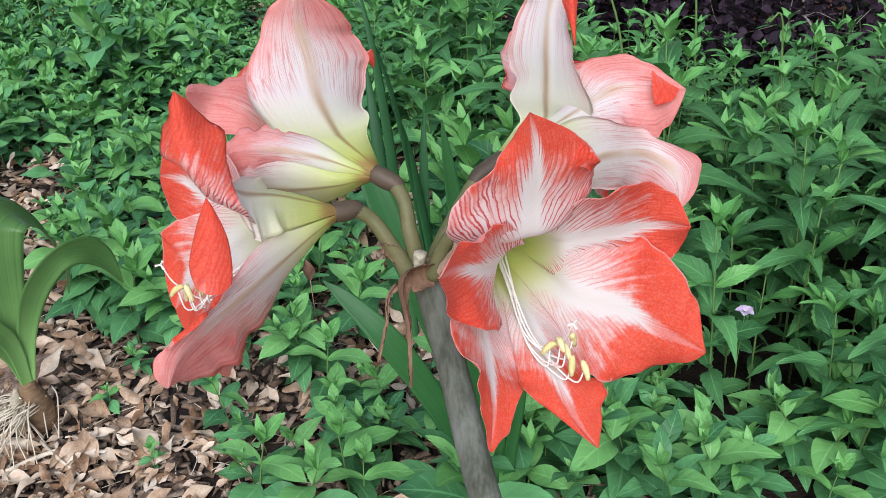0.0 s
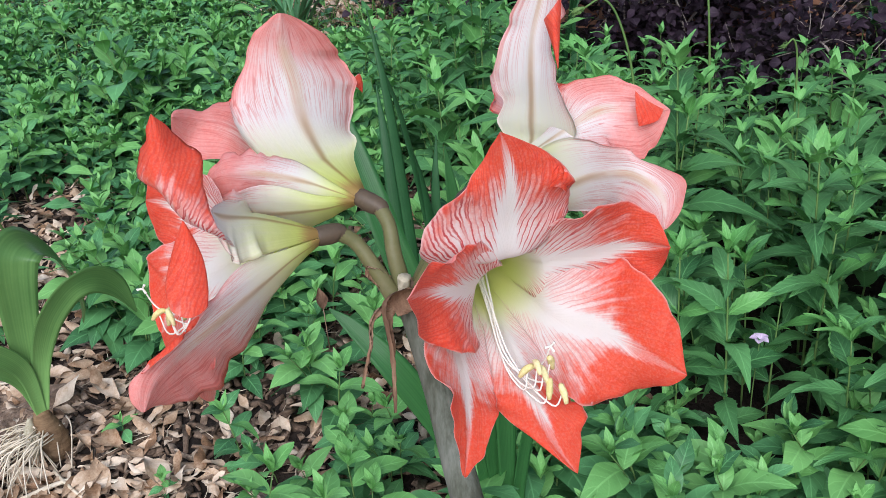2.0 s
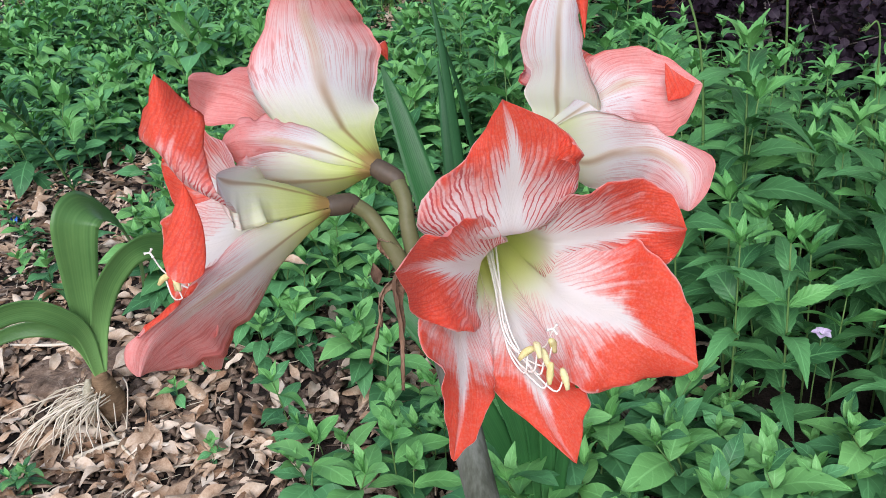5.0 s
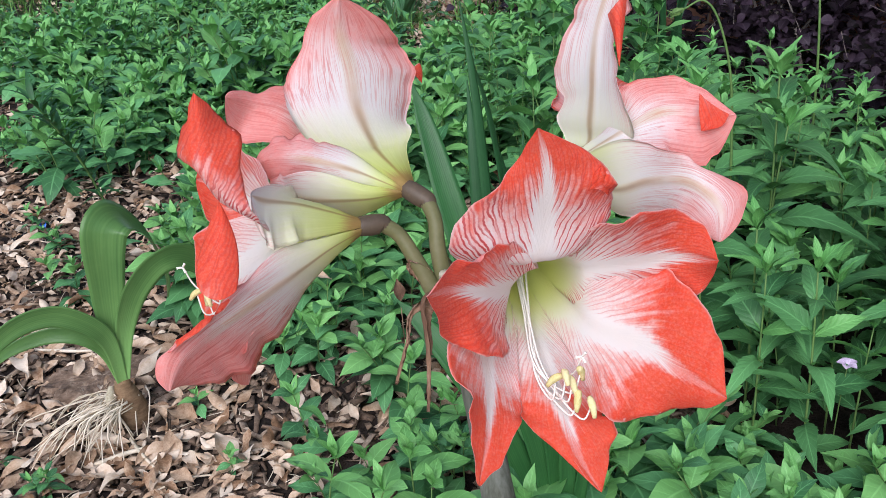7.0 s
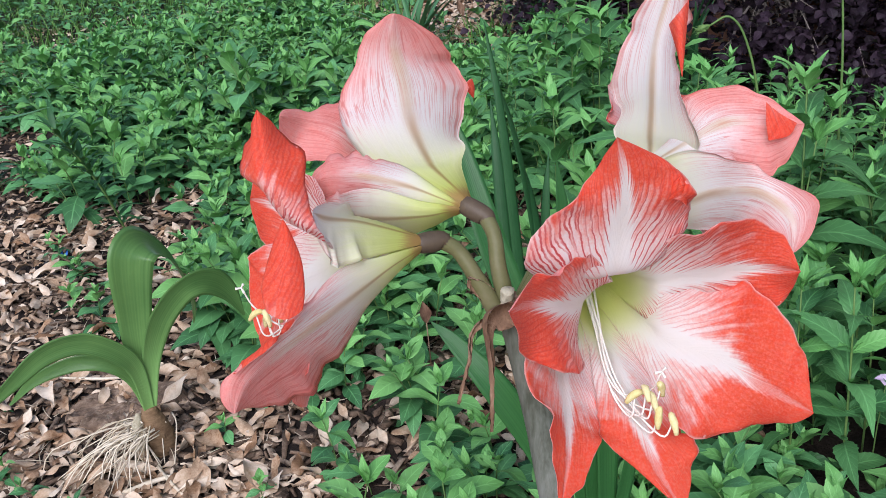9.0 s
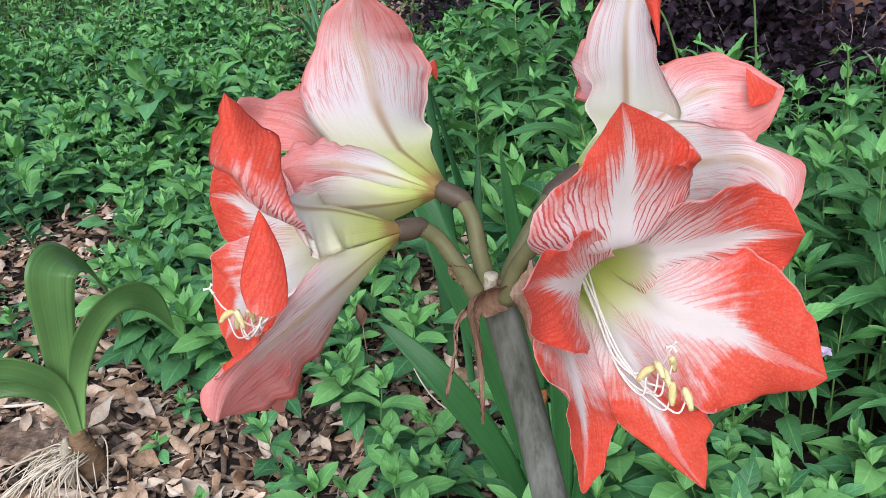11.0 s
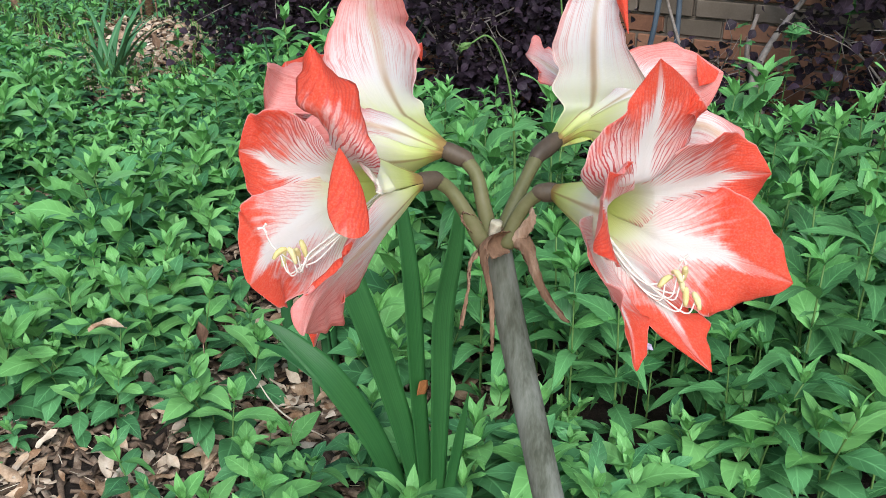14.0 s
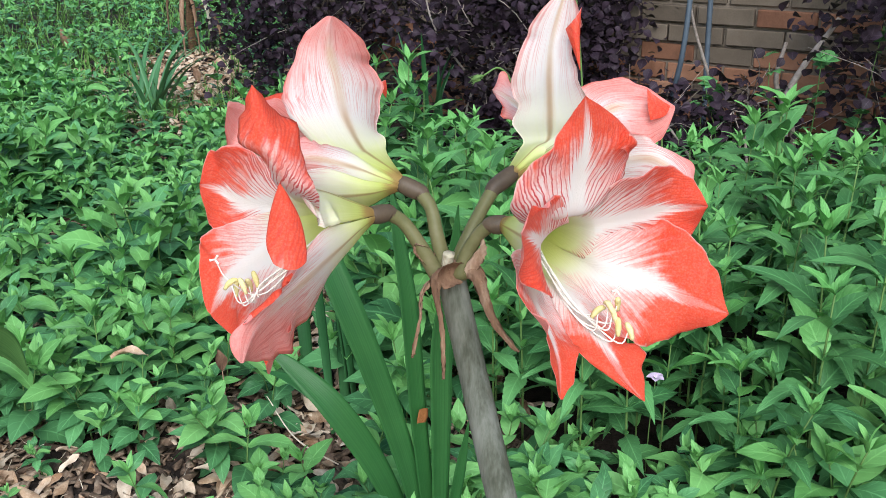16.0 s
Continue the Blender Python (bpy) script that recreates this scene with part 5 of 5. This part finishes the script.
# pipes and climbing stems in front of the wall
for pts, r in (([(1400, 2260, -20), (1385, 2160, 200), (1378, 2080, 420), (1396, 2085, 700), (1410, 2085, 1100)], 0.0085), ([(1575, 2240, -20), (1572, 2243, 200), (1566, 2246, 400), (1563, 2250, 700), (1562, 2250, 1100)], 0.009)):
    v, f = tube(mm(pts), (r, r), 24, 12)
    tagged(new("pipe", mesh_of("pipe", v, f, ["pipe"])), "upright blue-grey coated pipe in front of the wall", "pipe", group="pipes")
vine = thing("vine", "low green vine with lobed leaves at the foot of the wall", "vine")
rv = np.random.default_rng(44)
lobe = leaf_data(0.06, 0.034, 0.45, 0.2, 0.4, point=0.9, seed=51, n=6)
h = Heap()
for a in (-1.1, -0.55, 0.0, 0.55, 1.1):
    h.add(*lobe, 0, turn(a, 0.0, 0.0, 1.0 - 0.35 * abs(a), (0, 0, 0)))
lobed = h.mesh("leaf", ["weed"])
for k in range(5):
    b = np.array((1.34 + 0.09 * k, 2.02 - 0.06 * k, -0.02))
    e = b + (rv.normal(0, 0.06), rv.normal(0, 0.04), 0.30 + 0.06 * k)
    pts = [b, b * 0.6 + e * 0.4 + (0.03, -0.02, 0), e]
    v, f = tube(pts, (0.003, 0.0015), 12, 5)
    st = part("stem", mesh_of("stem", v, f, ["stem"]), vine)
    for q, c in enumerate(spline(pts, 13)[2:]):
        part("leaf", lobed, st, m=turn(rv.random() * 6.28, radians(rv.uniform(5, 50)), rv.normal(0, 0.3), 0.7 + 0.5 * rv.random(), c + rv.normal(0, 0.02, 3)))
for pts, r in (([(1700, 1900, -20), (1660, 1910, 150), (1640, 1910, 260), (1690, 1900, 380), (1780, 1880, 520)], 0.012), ([(1700, 1900, -20), (1680, 1905, 180), (1620, 1930, 330), (1640, 1930, 450)], 0.009), ([(1560, 2050, -20), (1550, 2060, 120), (1500, 2080, 280), (1430, 2110, 480), (1400, 2120, 620)], 0.006)):
    v, f = tube(mm(pts), (r, r, r * 0.6), 22, 8, 0.2, r9)
    tagged(new("bare_branch", mesh_of("bare_branch", v, f, ["twig"])), "bare grey branch in front of the brick wall", "branch", group="bare branches")

# ---- far growth ----
far = Heap()
r = np.random.default_rng(31)
gd = leaf_data(0.16, 0.006, 0.3, 0.2, 0.5, seed=3, n=5)
for i in range(9000):
    y = r.uniform(3.4, 8.5)
    x = r.uniform(-0.75 * y, 0.05 * y)
    if -0.30 < x < 0.12 and 3.9 < y < 5.2:
        continue
    far.add(*gd, 0, turn(r.random() * 6.28, radians(r.uniform(45, 85)), 0, 0.5 + 0.9 * r.random(), (x, y, height(x, y) - 0.005)))
tagged(new("grass", far.mesh("grass", ["grass"])), "loose green grass beyond the bed", "grass", kind="stuff")
bank = Heap()
for i in range(2400):
    y = r.uniform(3.6, 12.0)
    x = r.uniform(-0.85 * y - 0.5, 0.12 * y)
    if (-0.30 < x < 0.12 and 3.9 < y < 5.2) or in_patch(x, y, BARE):
        continue
    k = int(r.integers(0, 7))
    m = Matrix.Translation((x, y, height(x, y))) @ Matrix.Rotation(r.random() * 6.28, 4, "Z") @ Matrix.Scale(0.6 + 0.6 * r.random(), 4)
    plant_heap(bank, cover_kinds[k][:1], COVER_FAR, 0.002, m)
tagged(new("far_growth", bank.mesh("far_growth", ["cover", "cover_tip", "stem"])), "mixed low green growth at the far side of the garden", "plants", kind="stuff")

# bricks of the wall, course by course
v, f = box(-0.0965, 0.0965, -0.010, 0.014, -0.0285, 0.0285, 0.003)
BRICKS = [mesh_of("brick", v, f, [m], smooth=False) for m in ("brick", "dun")]
rb = np.random.default_rng(12)
for row in range(11):
    z = 0.003 + row * 0.0677
    for col in range(-9, 11):
        x = (col + 0.5 * (row % 2)) * 0.203
        kind = 1 if (z > 0.36 and rb.random() < (0.92 if x < 0.1 else 0.6)) or rb.random() < 0.10 else 0
        proud = -0.012 if row in (6, 7) else 0.0
        part("brick", BRICKS[kind], wall_far, m=Matrix.Translation((x + rb.normal(0, 0.0015), rb.normal(0, 0.001) + proud, z)) @ Matrix.Rotation(rb.normal(0, 0.006), 4, "Y"))
